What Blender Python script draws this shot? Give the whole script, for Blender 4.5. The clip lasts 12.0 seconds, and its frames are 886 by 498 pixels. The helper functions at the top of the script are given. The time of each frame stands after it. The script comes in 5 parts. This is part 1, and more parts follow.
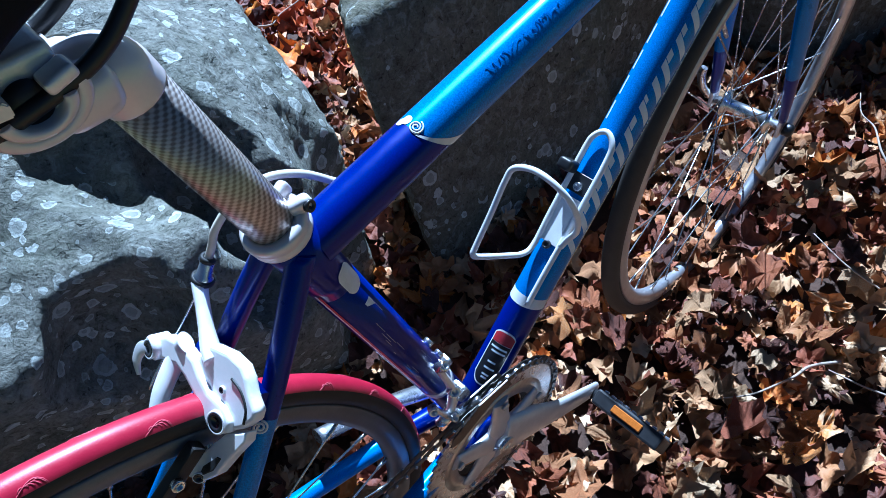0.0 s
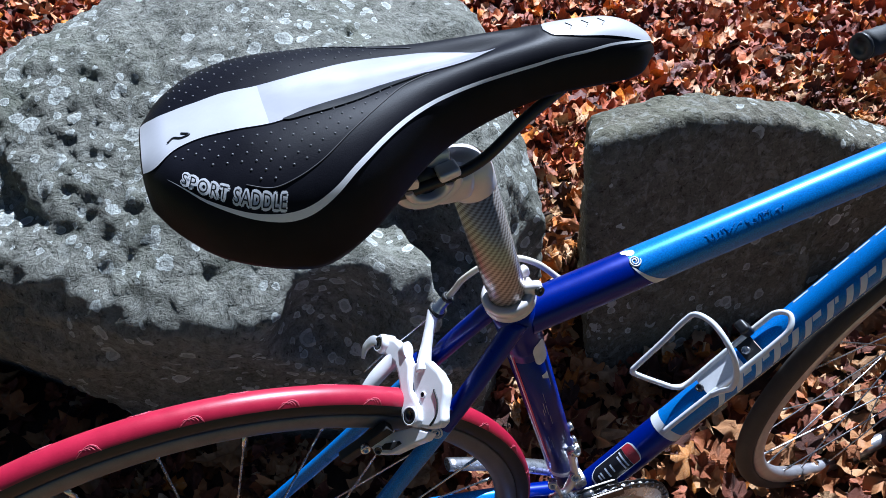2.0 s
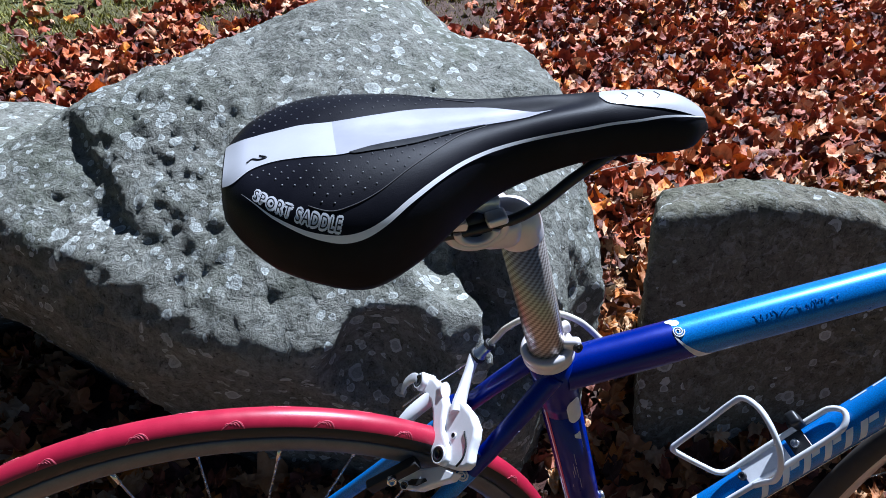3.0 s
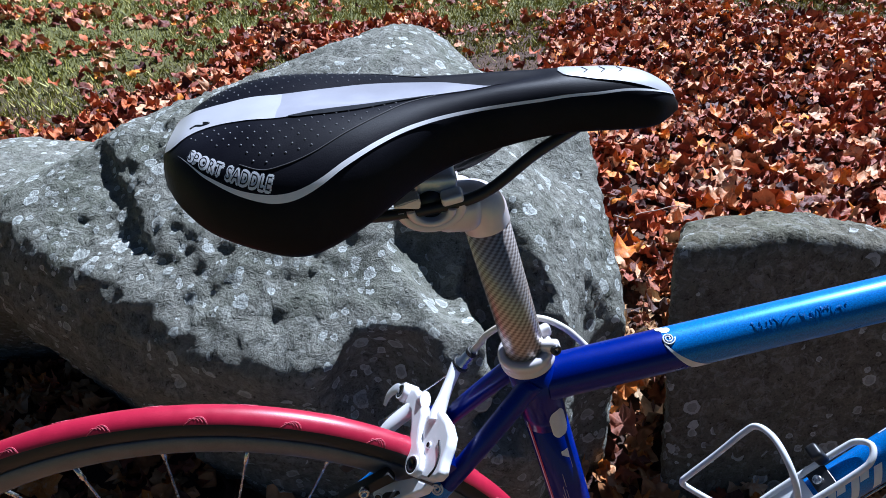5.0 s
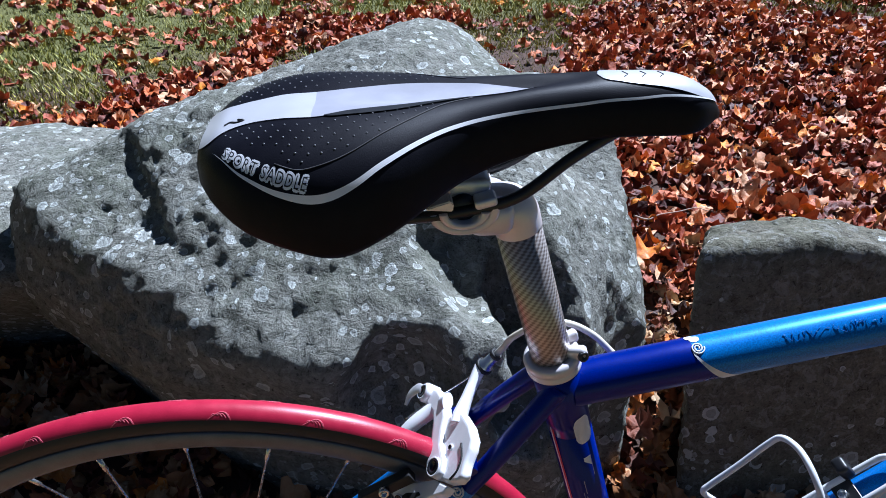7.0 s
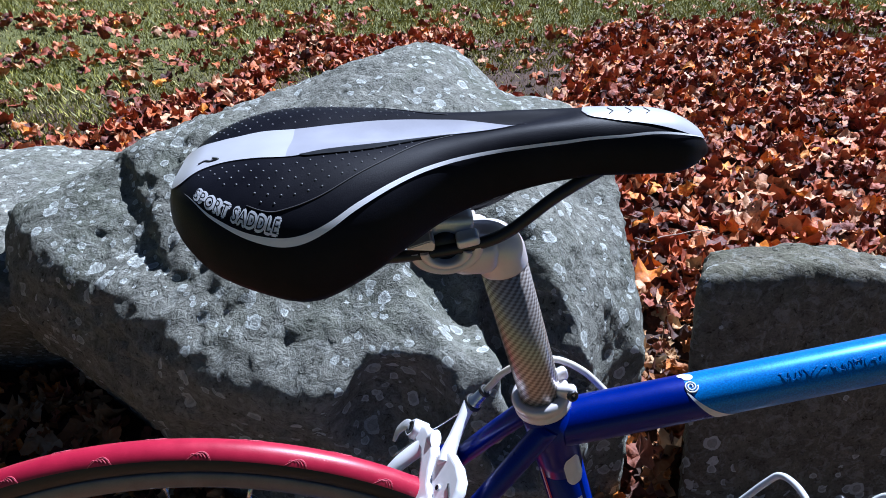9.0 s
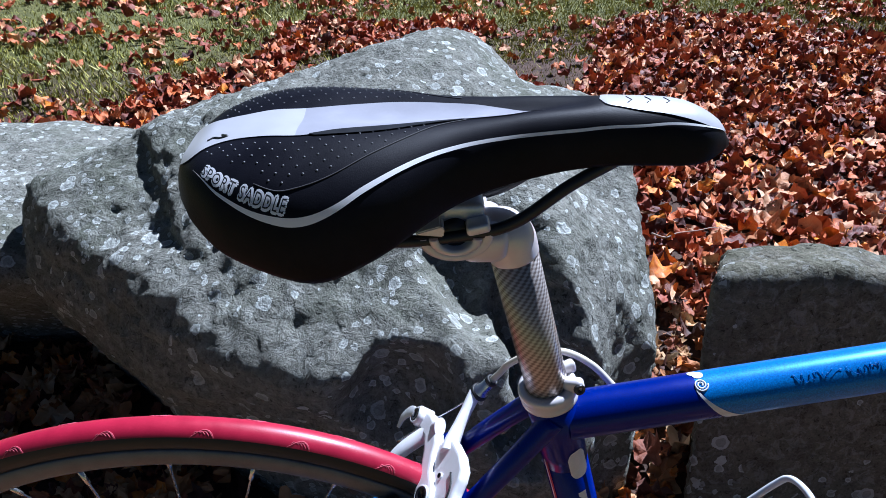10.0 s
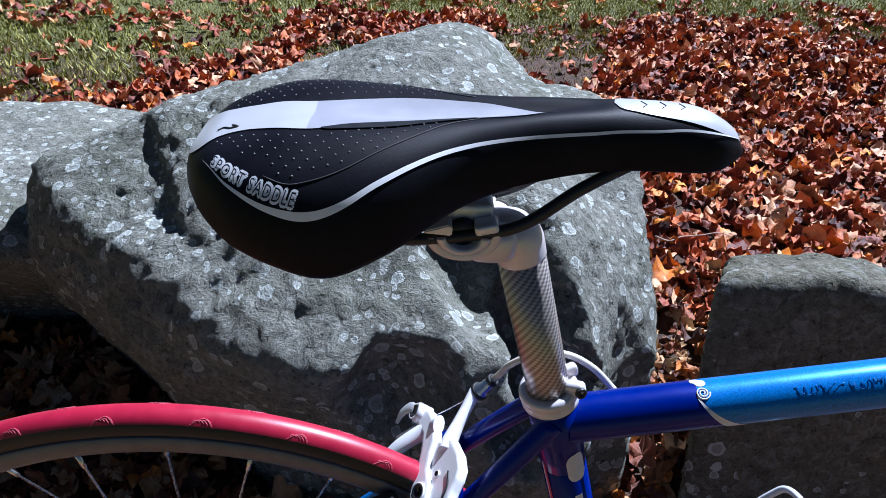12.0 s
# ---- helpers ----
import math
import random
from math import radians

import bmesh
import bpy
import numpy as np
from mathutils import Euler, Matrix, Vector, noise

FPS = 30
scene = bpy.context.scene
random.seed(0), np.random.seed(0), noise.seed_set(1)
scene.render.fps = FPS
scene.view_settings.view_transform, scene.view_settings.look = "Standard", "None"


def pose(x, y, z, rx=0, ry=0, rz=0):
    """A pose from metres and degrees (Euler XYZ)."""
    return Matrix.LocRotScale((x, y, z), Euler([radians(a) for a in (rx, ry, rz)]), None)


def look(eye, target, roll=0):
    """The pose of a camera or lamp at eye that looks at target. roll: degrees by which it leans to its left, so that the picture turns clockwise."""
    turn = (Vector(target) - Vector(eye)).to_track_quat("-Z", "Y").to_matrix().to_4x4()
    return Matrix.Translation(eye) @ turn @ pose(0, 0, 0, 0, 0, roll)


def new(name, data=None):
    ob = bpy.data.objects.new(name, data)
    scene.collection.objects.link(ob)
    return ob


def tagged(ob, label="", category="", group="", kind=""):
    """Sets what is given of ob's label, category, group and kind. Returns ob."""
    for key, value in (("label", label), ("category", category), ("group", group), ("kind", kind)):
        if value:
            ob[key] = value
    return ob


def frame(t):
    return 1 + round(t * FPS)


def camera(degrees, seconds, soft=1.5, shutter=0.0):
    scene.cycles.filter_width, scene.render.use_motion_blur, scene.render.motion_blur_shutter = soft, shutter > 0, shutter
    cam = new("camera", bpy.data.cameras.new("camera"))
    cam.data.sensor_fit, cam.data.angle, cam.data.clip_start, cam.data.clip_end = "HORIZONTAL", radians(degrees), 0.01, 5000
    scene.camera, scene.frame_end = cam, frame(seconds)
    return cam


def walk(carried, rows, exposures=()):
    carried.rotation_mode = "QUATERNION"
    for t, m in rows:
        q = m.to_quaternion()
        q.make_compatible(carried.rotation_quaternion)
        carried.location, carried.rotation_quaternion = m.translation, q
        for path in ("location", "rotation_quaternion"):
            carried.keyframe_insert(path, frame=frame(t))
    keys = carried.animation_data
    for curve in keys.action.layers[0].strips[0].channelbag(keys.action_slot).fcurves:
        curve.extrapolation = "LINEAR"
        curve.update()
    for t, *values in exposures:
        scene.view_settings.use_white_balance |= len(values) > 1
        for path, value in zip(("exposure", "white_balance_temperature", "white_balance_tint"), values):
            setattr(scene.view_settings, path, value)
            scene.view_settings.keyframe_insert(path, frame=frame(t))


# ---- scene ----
cam = camera(66.95, 12.0, 0.7)
# seconds, eye (m), Euler angles (degrees)
PATH = [
    (0.0, -0.2125, -0.2717, 0.9771, 39.36, 5.32, -44.37),
    (0.5, -0.2279, -0.2788, 0.9993, 40.68, 4.74, -41.56),
    (1.0, -0.2345, -0.2935, 1.0259, 42.23, 5.09, -36.48),
    (1.5, -0.2647, -0.3128, 1.0690, 44.59, 4.27, -29.39),
    (2.0, -0.2904, -0.3167, 1.0781, 46.73, 0.07, -20.04),
    (2.5, -0.2940, -0.3320, 1.0963, 46.85, -1.15, -15.57),
    (3.0, -0.2828, -0.3455, 1.0856, 51.66, -1.32, -11.06),
    (3.2, -0.2830, -0.3489, 1.0747, 52.84, -1.76, -9.60),
    (4.8, -0.2285, -0.3706, 1.0339, 55.48, 0.56, -7.25),
    (5.0, -0.2267, -0.3703, 1.0380, 56.66, 0.49, -6.98),
    (5.5, -0.2328, -0.3687, 1.0363, 56.54, 0.94, -5.40),
    (6.0, -0.2370, -0.3643, 1.0359, 56.10, 0.88, -4.90),
    (6.5, -0.2375, -0.3621, 1.0354, 55.84, 0.19, -4.41),
    (7.0, -0.2362, -0.3615, 1.0398, 56.12, -0.15, -5.11),
    (7.5, -0.2260, -0.3575, 1.0414, 57.25, 0.60, -5.17),
    (7.7, -0.2257, -0.3572, 1.0442, 58.32, 0.72, -5.15),
    (9.3, -0.2212, -0.3457, 1.0445, 57.16, -0.28, -4.37),
    (9.5, -0.2217, -0.3456, 1.0413, 56.81, -0.26, -3.89),
    (10.0, -0.2180, -0.3427, 1.0402, 56.64, -1.03, -2.57),
    (10.5, -0.2209, -0.3418, 1.0418, 56.54, -2.35, -1.41),
    (11.0, -0.2234, -0.3420, 1.0462, 56.83, -3.07, -1.44),
    (11.5, -0.2209, -0.3402, 1.0454, 56.40, -2.68, -1.42),
    (12.0, -0.2213, -0.3388, 1.0409, 56.08, -2.78, -1.27),
]
walk(cam, [(t, pose(x, y, z, rx, ry, rz)) for t, x, y, z, rx, ry, rz in PATH], [(0.0, 1.26, 4220, 4), (1.2, 1.32, 4450, 6), (2.0, 1.10, 5020, 10), (5.0, 1.03, 4980, 12), (12.0, 0.99, 4940, 14)])

# ---- light: low autumn sun from beyond the boulders, clear sky ----
SUN = Vector((0.56, 0.62, 1.0)).normalized()
sky = bpy.data.worlds.new("sky")
scene.world = sky
sky.use_nodes = True
st = sky.node_tree.nodes.new("ShaderNodeTexSky")
st.sky_type = "NISHITA"
st.sun_disc = False
st.sun_elevation = math.asin(SUN.z)
st.sun_rotation = math.atan2(SUN.x, SUN.y)
bg = sky.node_tree.nodes["Background"]
bg.inputs["Strength"].default_value = 0.0118
sky.node_tree.links.new(st.outputs[0], bg.inputs["Color"])
lamp = bpy.data.lights.new("sun", "SUN")
lamp.energy, lamp.angle, lamp.color = 5.0, radians(0.53), (1.0, 0.95, 0.87)
sun = new("sun", lamp)
sun.matrix_world = look(SUN * 30, (0, 0, 0))


# ---- materials ----
def nodes_of(name):
    m = bpy.data.materials.new(name)
    m.use_nodes = True
    nt = m.node_tree
    return m, nt, nt.nodes["Principled BSDF"]


def add(nt, kind, **values):
    n = nt.nodes.new(kind)
    for k, v in values.items():
        if k in n.inputs:
            n.inputs[k].default_value = v
    return n


def ramp(nt, stops, source):
    r = nt.nodes.new("ShaderNodeValToRGB")
    els = r.color_ramp.elements
    while len(els) < len(stops):
        els.new(0.5)
    for e, (p, c) in zip(els, stops):
        e.position = p
        e.color = c if len(c) == 4 else (*c, 1)
    nt.links.new(source, r.inputs[0])
    return r.outputs[0]


def noise_tex(nt, scale, detail=4.0, rough=0.55, coord=None, distort=0.0):
    n = add(nt, "ShaderNodeTexNoise", Scale=scale, Detail=detail, Roughness=rough, Distortion=distort)
    if coord is not None:
        nt.links.new(coord, n.inputs["Vector"])
    return n.outputs["Fac"]


def object_coord(nt):
    return nt.nodes.new("ShaderNodeTexCoord").outputs["Object"]


def mixed(nt, fac, a, b, mode="MIX"):
    n = nt.nodes.new("ShaderNodeMix")
    n.data_type, n.blend_type = "RGBA", mode
    for sock, v in ((n.inputs[0], fac), (n.inputs[6], a), (n.inputs[7], b)):
        if isinstance(v, bpy.types.NodeSocket):
            nt.links.new(v, sock)
        elif isinstance(v, float):
            sock.default_value = v
        else:
            sock.default_value = (*v, 1) if len(v) == 3 else v
    return n.outputs[2]


def maths(nt, op, a, b=0.0):
    n = nt.nodes.new("ShaderNodeMath")
    n.operation = op
    for sock, v in ((n.inputs[0], a), (n.inputs[1], b)):
        if isinstance(v, bpy.types.NodeSocket):
            nt.links.new(v, sock)
        else:
            sock.default_value = v
    return n.outputs[0]


def bump(nt, bsdf, height, strength=0.3, distance=0.001):
    b = add(nt, "ShaderNodeBump", Strength=strength, Distance=distance)
    nt.links.new(height, b.inputs["Height"])
    nt.links.new(b.outputs[0], bsdf.inputs["Normal"])


def plain(name, colour, rough=0.4, metal=0.0, wear=0.25, scale=60.0, coat=0.0, bumpy=0.0):
    """Colour with two scales of variation in tone and gloss."""
    m, nt, p = nodes_of(name)
    c = object_coord(nt)
    big, fine = noise_tex(nt, scale, 3.0, coord=c), noise_tex(nt, scale * 12, 3.0, coord=c)
    both = maths(nt, "ADD", maths(nt, "MULTIPLY", big, 0.65), maths(nt, "MULTIPLY", fine, 0.35))
    dark = tuple(v * (1 - wear) for v in colour)
    lite = tuple(min(1, v * (1 + wear * 0.6)) for v in colour)
    nt.links.new(ramp(nt, [(0.3, dark), (0.7, lite)], both), p.inputs["Base Color"])
    nt.links.new(maths(nt, "ADD", maths(nt, "MULTIPLY", both, 0.25), rough - 0.12), p.inputs["Roughness"])
    p.inputs["Metallic"].default_value = metal
    p.inputs["Coat Weight"].default_value = coat
    p.inputs["Coat Roughness"].default_value = 0.12
    if bumpy:
        bump(nt, p, fine, bumpy, 0.0004)
    return m


def paint(name, colour, flake=0.25):
    """Metallic bicycle paint under clear lacquer, with small chips and dust."""
    m, nt, p = nodes_of(name)
    c = object_coord(nt)
    fl = noise_tex(nt, 900, 2.0, coord=c)
    dust = noise_tex(nt, 45, 5.0, 0.65, coord=c)
    base = ramp(nt, [(0.35, tuple(v * (1 - flake) for v in colour)), (0.68, tuple(min(1, v * (1 + flake)) for v in colour))], fl)
    chips = ramp(nt, [(0.0, (0, 0, 0)), (0.73, (0, 0, 0)), (0.75, (1, 1, 1))], noise_tex(nt, 140, 6.0, 0.7, coord=c))
    nt.links.new(mixed(nt, maths(nt, "MULTIPLY", chips, 0.12), base, (0.42, 0.45, 0.5)), p.inputs["Base Color"])
    nt.links.new(maths(nt, "ADD", maths(nt, "MULTIPLY", dust, 0.22), 0.2), p.inputs["Roughness"])
    p.inputs["Metallic"].default_value = 0.2
    p.inputs["Specular IOR Level"].default_value = 0.18
    p.inputs["Coat Weight"].default_value = 0.25
    p.inputs["Coat Roughness"].default_value = 0.08
    return m


NAVY = paint("navy_paint", (0.0006, 0.011, 0.20), 0.12)
SKYBLUE = paint("sky_blue_paint", (0.028, 0.185, 0.58))
WHITE_PAINT = plain("white_paint", (0.72, 0.73, 0.75), 0.35, 0.0, 0.12, 80, coat=0.3)
LETTER = plain("pale_grey_lettering", (0.70, 0.76, 0.82), 0.4, 0.0, 0.12, 120)
ALLOY = plain("bead_blasted_alloy", (0.74, 0.73, 0.75), 0.42, 0.55, 0.12, 90)
WHITE_ALLOY = plain("white_enamelled_alloy", (0.88, 0.87, 0.89), 0.34, 0.1, 0.06, 90, coat=0.25)
POLISHED = plain("polished_alloy", (0.66, 0.66, 0.68), 0.28, 0.95, 0.2, 120)
STEEL = plain("spoke_steel", (0.62, 0.62, 0.62), 0.25, 0.95, 0.15, 200)
DARK_STEEL = plain("dark_steel", (0.06, 0.06, 0.065), 0.38, 0.8, 0.4, 150)
CHAIN_STEEL = plain("oily_chain_steel", (0.16, 0.15, 0.14), 0.35, 0.9, 0.5, 300)
GREY_RIM = plain("worn_grey_rim", (0.145, 0.15, 0.17), 0.45, 0.5, 0.25, 60)
RUBBER = plain("black_rubber", (0.012, 0.012, 0.013), 0.6, 0.0, 0.4, 90, bumpy=0.2)
GREY_RUBBER = plain("grey_tyre_rubber", (0.045, 0.038, 0.033), 0.7, 0.0, 0.35, 60, bumpy=0.3)
BLACK_PLASTIC = plain("black_plastic", (0.013, 0.013, 0.015), 0.42, 0.0, 0.3, 120)
RED_RUBBER = plain("red_tyre_rubber", (0.36, 0.010, 0.038), 0.38, 0.0, 0.18, 70, bumpy=0.15)
RED_RELIEF = plain("pale_red_relief", (0.50, 0.07, 0.11), 0.55, 0.0, 0.15, 120)
CABLE_WHITE = plain("cream_cable_housing", (0.66, 0.62, 0.52), 0.45, 0.0, 0.12, 120)
AMBER = plain("amber_reflector", (0.42, 0.13, 0.012), 0.3, 0.0, 0.3, 300, coat=0.2)
GLOSS_BLACK = plain("glossy_black_vinyl", (0.02, 0.02, 0.024), 0.22, 0.0, 0.2, 200)
TWIG = plain("dry_twig_bark", (0.38, 0.31, 0.25), 0.8, 0.0, 0.35, 80, bumpy=0.5)
RED_TRIM = plain("red_trim", (0.35, 0.02, 0.03), 0.4, 0.0, 0.2, 120)
STICKER_BLACK = plain("black_sticker", (0.012, 0.012, 0.014), 0.35, 0.0, 0.3, 120)
TAPE_BLACK = plain("black_bar_tape", (0.02, 0.02, 0.021), 0.7, 0.0, 0.4, 200, bumpy=0.4)


def vinyl():
    m, nt, p = nodes_of("black_saddle_vinyl")
    c = object_coord(nt)
    fine = noise_tex(nt, 1400, 4.0, 0.6, coord=c)
    wear = noise_tex(nt, 30, 5.0, 0.65, coord=c)
    nt.links.new(ramp(nt, [(0.3, (0.004, 0.004, 0.007)), (0.75, (0.009, 0.009, 0.014))], wear), p.inputs["Base Color"])
    nt.links.new(maths(nt, "ADD", maths(nt, "MULTIPLY", wear, 0.2), 0.38), p.inputs["Roughness"])
    p.inputs["Specular IOR Level"].default_value = 0.10
    bump(nt, p, fine, 0.35, 0.0003)
    return m


def carbon():
    """Silver twill weave under lacquer: two crossed diagonal waves."""
    m, nt, p = nodes_of("silver_twill_weave")
    c = object_coord(nt)
    sep = nt.nodes.new("ShaderNodeSeparateXYZ")
    nt.links.new(c, sep.inputs[0])
    turn = maths(nt, "ARCTAN2", sep.outputs[1], sep.outputs[0])
    along = maths(nt, "MULTIPLY", sep.outputs[2], 1050.0)
    one = maths(nt, "SINE", maths(nt, "SUBTRACT", along, maths(nt, "MULTIPLY", turn, 18.0)))
    two = maths(nt, "SINE", maths(nt, "ADD", maths(nt, "MULTIPLY", along, 2.0), maths(nt, "MULTIPLY", turn, 18.0)))
    weave = maths(nt, "ADD", maths(nt, "ADD", maths(nt, "MULTIPLY", one, 0.32), maths(nt, "MULTIPLY", two, 0.18)), 0.5)
    tone = noise_tex(nt, 35, 3.0, coord=c)
    col = ramp(nt, [(0.2, (0.10, 0.090, 0.085)), (0.8, (0.60, 0.57, 0.54))], weave)
    nt.links.new(mixed(nt, maths(nt, "MULTIPLY", tone, 0.7), col, (0.36, 0.27, 0.22)), p.inputs["Base Color"])
    p.inputs["Metallic"].default_value = 0.55
    p.inputs["Roughness"].default_value = 0.36
    p.inputs["Coat Weight"].default_value = 0.6
    p.inputs["Coat Roughness"].default_value = 0.1
    bump(nt, p, weave, 0.25, 0.0004)
    return m


def stone(name, low, high, moss, lichen_size, lichen_amount):
    """Weathered gneiss: mottled grain, dark pores, mossy tint, pale round lichens with brighter rims."""
    m, nt, p = nodes_of(name)
    c = object_coord(nt)
    grain = noise_tex(nt, 75, 7.0, 0.68, coord=c, distort=0.5)
    patch = noise_tex(nt, 5, 6.0, 0.62, coord=c, distort=0.6)
    streak = noise_tex(nt, 24, 6.0, 0.68, coord=c, distort=1.0)
    fine = noise_tex(nt, 300, 4.0, 0.65, coord=c)
    tone = maths(nt, "ADD", maths(nt, "MULTIPLY", grain, 0.40), maths(nt, "ADD", maths(nt, "MULTIPLY", streak, 0.30), maths(nt, "MULTIPLY", fine, 0.30)))
    base = ramp(nt, [(0.34, low), (0.47, tuple(a * 0.55 + b * 0.45 for a, b in zip(low, high))), (0.66, high)], tone)
    green = ramp(nt, [(0.46, (0, 0, 0)), (0.66, (1, 1, 1))], patch)
    base = mixed(nt, maths(nt, "MULTIPLY", green, 0.6), base, moss)
    # open pores between the crystals
    pores = ramp(nt, [(0.30, (1, 1, 1)), (0.39, (0, 0, 0))], noise_tex(nt, 120, 3.0, 0.6, coord=c, distort=0.8))
    base = mixed(nt, maths(nt, "MULTIPLY", pores, 0.75), base, tuple(v * 0.5 for v in low))
    # pale crust spread over some parts
    crust = ramp(nt, [(0.52, (0, 0, 0)), (0.60, (1, 1, 1))], noise_tex(nt, 46, 5.0, 0.7, coord=c, distort=0.7))
    base = mixed(nt, maths(nt, "MULTIPLY", crust, 0.30), base, (0.42, 0.43, 0.39))
    # round lichens, each of its own size, ragged at the rim, in colonies
    wob = nt.nodes.new("ShaderNodeVectorMath")
    wob.operation = "ADD"
    jit = add(nt, "ShaderNodeTexNoise", Scale=85.0, Detail=3.0)
    nt.links.new(c, jit.inputs["Vector"])
    sc = nt.nodes.new("ShaderNodeVectorMath")
    sc.operation = "SCALE"
    sc.inputs["Scale"].default_value = 0.010
    nt.links.new(jit.outputs["Color"], sc.inputs[0])
    nt.links.new(c, wob.inputs[0])
    nt.links.new(sc.outputs[0], wob.inputs[1])
    colony = ramp(nt, [(0.36, (0.25, 0.25, 0.25)), (0.58, (1, 1, 1))], noise_tex(nt, 4.2, 3.0, 0.5, coord=c))
    total = None
    for size, keep in ((lichen_size, lichen_amount), (lichen_size * 1.9, lichen_amount * 0.8)):
        v = add(nt, "ShaderNodeTexVoronoi", Scale=size, Randomness=1.0)
        nt.links.new(wob.outputs[0], v.inputs["Vector"])
        cell = nt.nodes.new("ShaderNodeSeparateColor")
        nt.links.new(v.outputs["Color"], cell.inputs[0])
        chance = maths(nt, "MULTIPLY", cell.outputs[0], colony)
        kept = maths(nt, "GREATER_THAN", chance, 1.0 - keep)
        radius = maths(nt, "MULTIPLY", kept, maths(nt, "ADD", maths(nt, "MULTIPLY", cell.outputs[1], 0.26), 0.16))
        disc = maths(nt, "GREATER_THAN", radius, v.outputs["Distance"])
        ring = maths(nt, "GREATER_THAN", maths(nt, "MULTIPLY", radius, 0.70), v.outputs["Distance"])
        pale = maths(nt, "ADD", maths(nt, "MULTIPLY", cell.outputs[2], 0.5), 0.5)
        spot = maths(nt, "MULTIPLY", maths(nt, "SUBTRACT", disc, maths(nt, "MULTIPLY", ring, 0.45)), pale)
        total = spot if total is None else maths(nt, "MAXIMUM", total, spot)
    lich = mixed(nt, noise_tex(nt, 160, 4.0, coord=c), (0.50, 0.53, 0.50), (0.74, 0.76, 0.72))
    nt.links.new(mixed(nt, maths(nt, "MULTIPLY", total, 0.9), base, lich), p.inputs["Base Color"])
    p.inputs["Roughness"].default_value = 0.9
    p.inputs["Specular IOR Level"].default_value = 0.2
    relief = maths(nt, "ADD", maths(nt, "MULTIPLY", grain, 0.60), maths(nt, "ADD", maths(nt, "MULTIPLY", streak, 0.55), maths(nt, "MULTIPLY", fine, 0.10)))
    relief = maths(nt, "SUBTRACT", relief, maths(nt, "MULTIPLY", pores, 0.12))
    bump(nt, p, maths(nt, "ADD", relief, maths(nt, "MULTIPLY", total, 0.10)), 1.0, 0.015)
    return m


LEAF_STOPS = [(0.0, (0.0528, 0.0211, 0.0141)), (0.18, (0.15, 0.0484, 0.0282)), (0.34, (0.29, 0.088, 0.037)), (0.46, (0.334, 0.132, 0.044)),
              (0.6, (0.37, 0.185, 0.0748)), (0.76, (0.475, 0.29, 0.141)), (0.88, (0.563, 0.405, 0.238)), (0.95, (0.493, 0.194, 0.0352)), (1.0, (0.484, 0.15, 0.0176))]
RED_STOPS = [(0.0, (0.05, 0.012, 0.010)), (0.2, (0.19, 0.042, 0.020)), (0.42, (0.32, 0.07, 0.028)), (0.58, (0.48, 0.13, 0.035)),
             (0.72, (0.50, 0.21, 0.09)), (0.84, (0.68, 0.42, 0.25)), (0.93, (0.60, 0.17, 0.02)), (1.0, (0.78, 0.30, 0.02))]


def leaf_matter(name, stops, island):
    m, nt, p = nodes_of(name)
    if island:
        r = nt.nodes.new("ShaderNodeNewGeometry").outputs["Random Per Island"]
    else:
        r = nt.nodes.new("ShaderNodeObjectInfo").outputs["Random"]
    c = nt.nodes.new("ShaderNodeTexCoord").outputs["Object"]
    mottle = noise_tex(nt, 60, 5.0, 0.65, coord=c)
    pick = maths(nt, "ADD", r, maths(nt, "MULTIPLY", maths(nt, "SUBTRACT", mottle, 0.5), 0.28))
    col = ramp(nt, stops, pick)
    nt.links.new(col, p.inputs["Base Color"])
    p.inputs["Roughness"].default_value = 0.62
    p.inputs["Specular IOR Level"].default_value = 0.35
    bump(nt, p, mottle, 0.8, 0.005)
    return m


def soil():
    m, nt, p = nodes_of("leaf_mould_soil")
    c = object_coord(nt)
    a, b = noise_tex(nt, 18, 8.0, 0.7, coord=c), noise_tex(nt, 1.1, 4.0, 0.6, coord=c)
    dirt = ramp(nt, [(0.3, (0.025, 0.014, 0.010)), (0.6, (0.09, 0.05, 0.032)), (0.8, (0.17, 0.09, 0.05))], a)
    turf = ramp(nt, [(0.3, (0.045, 0.048, 0.012)), (0.7, (0.17, 0.165, 0.040))], a)
    sep = nt.nodes.new("ShaderNodeSeparateXYZ")
    nt.links.new(c, sep.inputs[0])
    far = maths(nt, "ADD", maths(nt, "SUBTRACT", sep.outputs[1], maths(nt, "MULTIPLY", sep.outputs[0], 0.35)), maths(nt, "MULTIPLY", b, 2.0))
    mask = ramp(nt, [(0.5, (0, 0, 0)), (0.62, (1, 1, 1))], maths(nt, "MULTIPLY", far, 0.13))
    # lawn all round the trodden, leaf-covered patch
    dx_, dy_ = maths(nt, "SUBTRACT", sep.outputs[0], 0.6), maths(nt, "SUBTRACT", sep.outputs[1], 1.4)
    away = maths(nt, "SQRT", maths(nt, "ADD", maths(nt, "MULTIPLY", dx_, dx_), maths(nt, "MULTIPLY", dy_, dy_)))
    ring = ramp(nt, [(0.40, (0, 0, 0)), (0.52, (1, 1, 1))], maths(nt, "MULTIPLY", maths(nt, "ADD", away, b), 0.12))
    mask = maths(nt, "MAXIMUM", mask, ring)
    nt.links.new(mixed(nt, mask, dirt, turf), p.inputs["Base Color"])
    p.inputs["Roughness"].default_value = 0.95
    bump(nt, p, a, 0.8, 0.02)
    return m


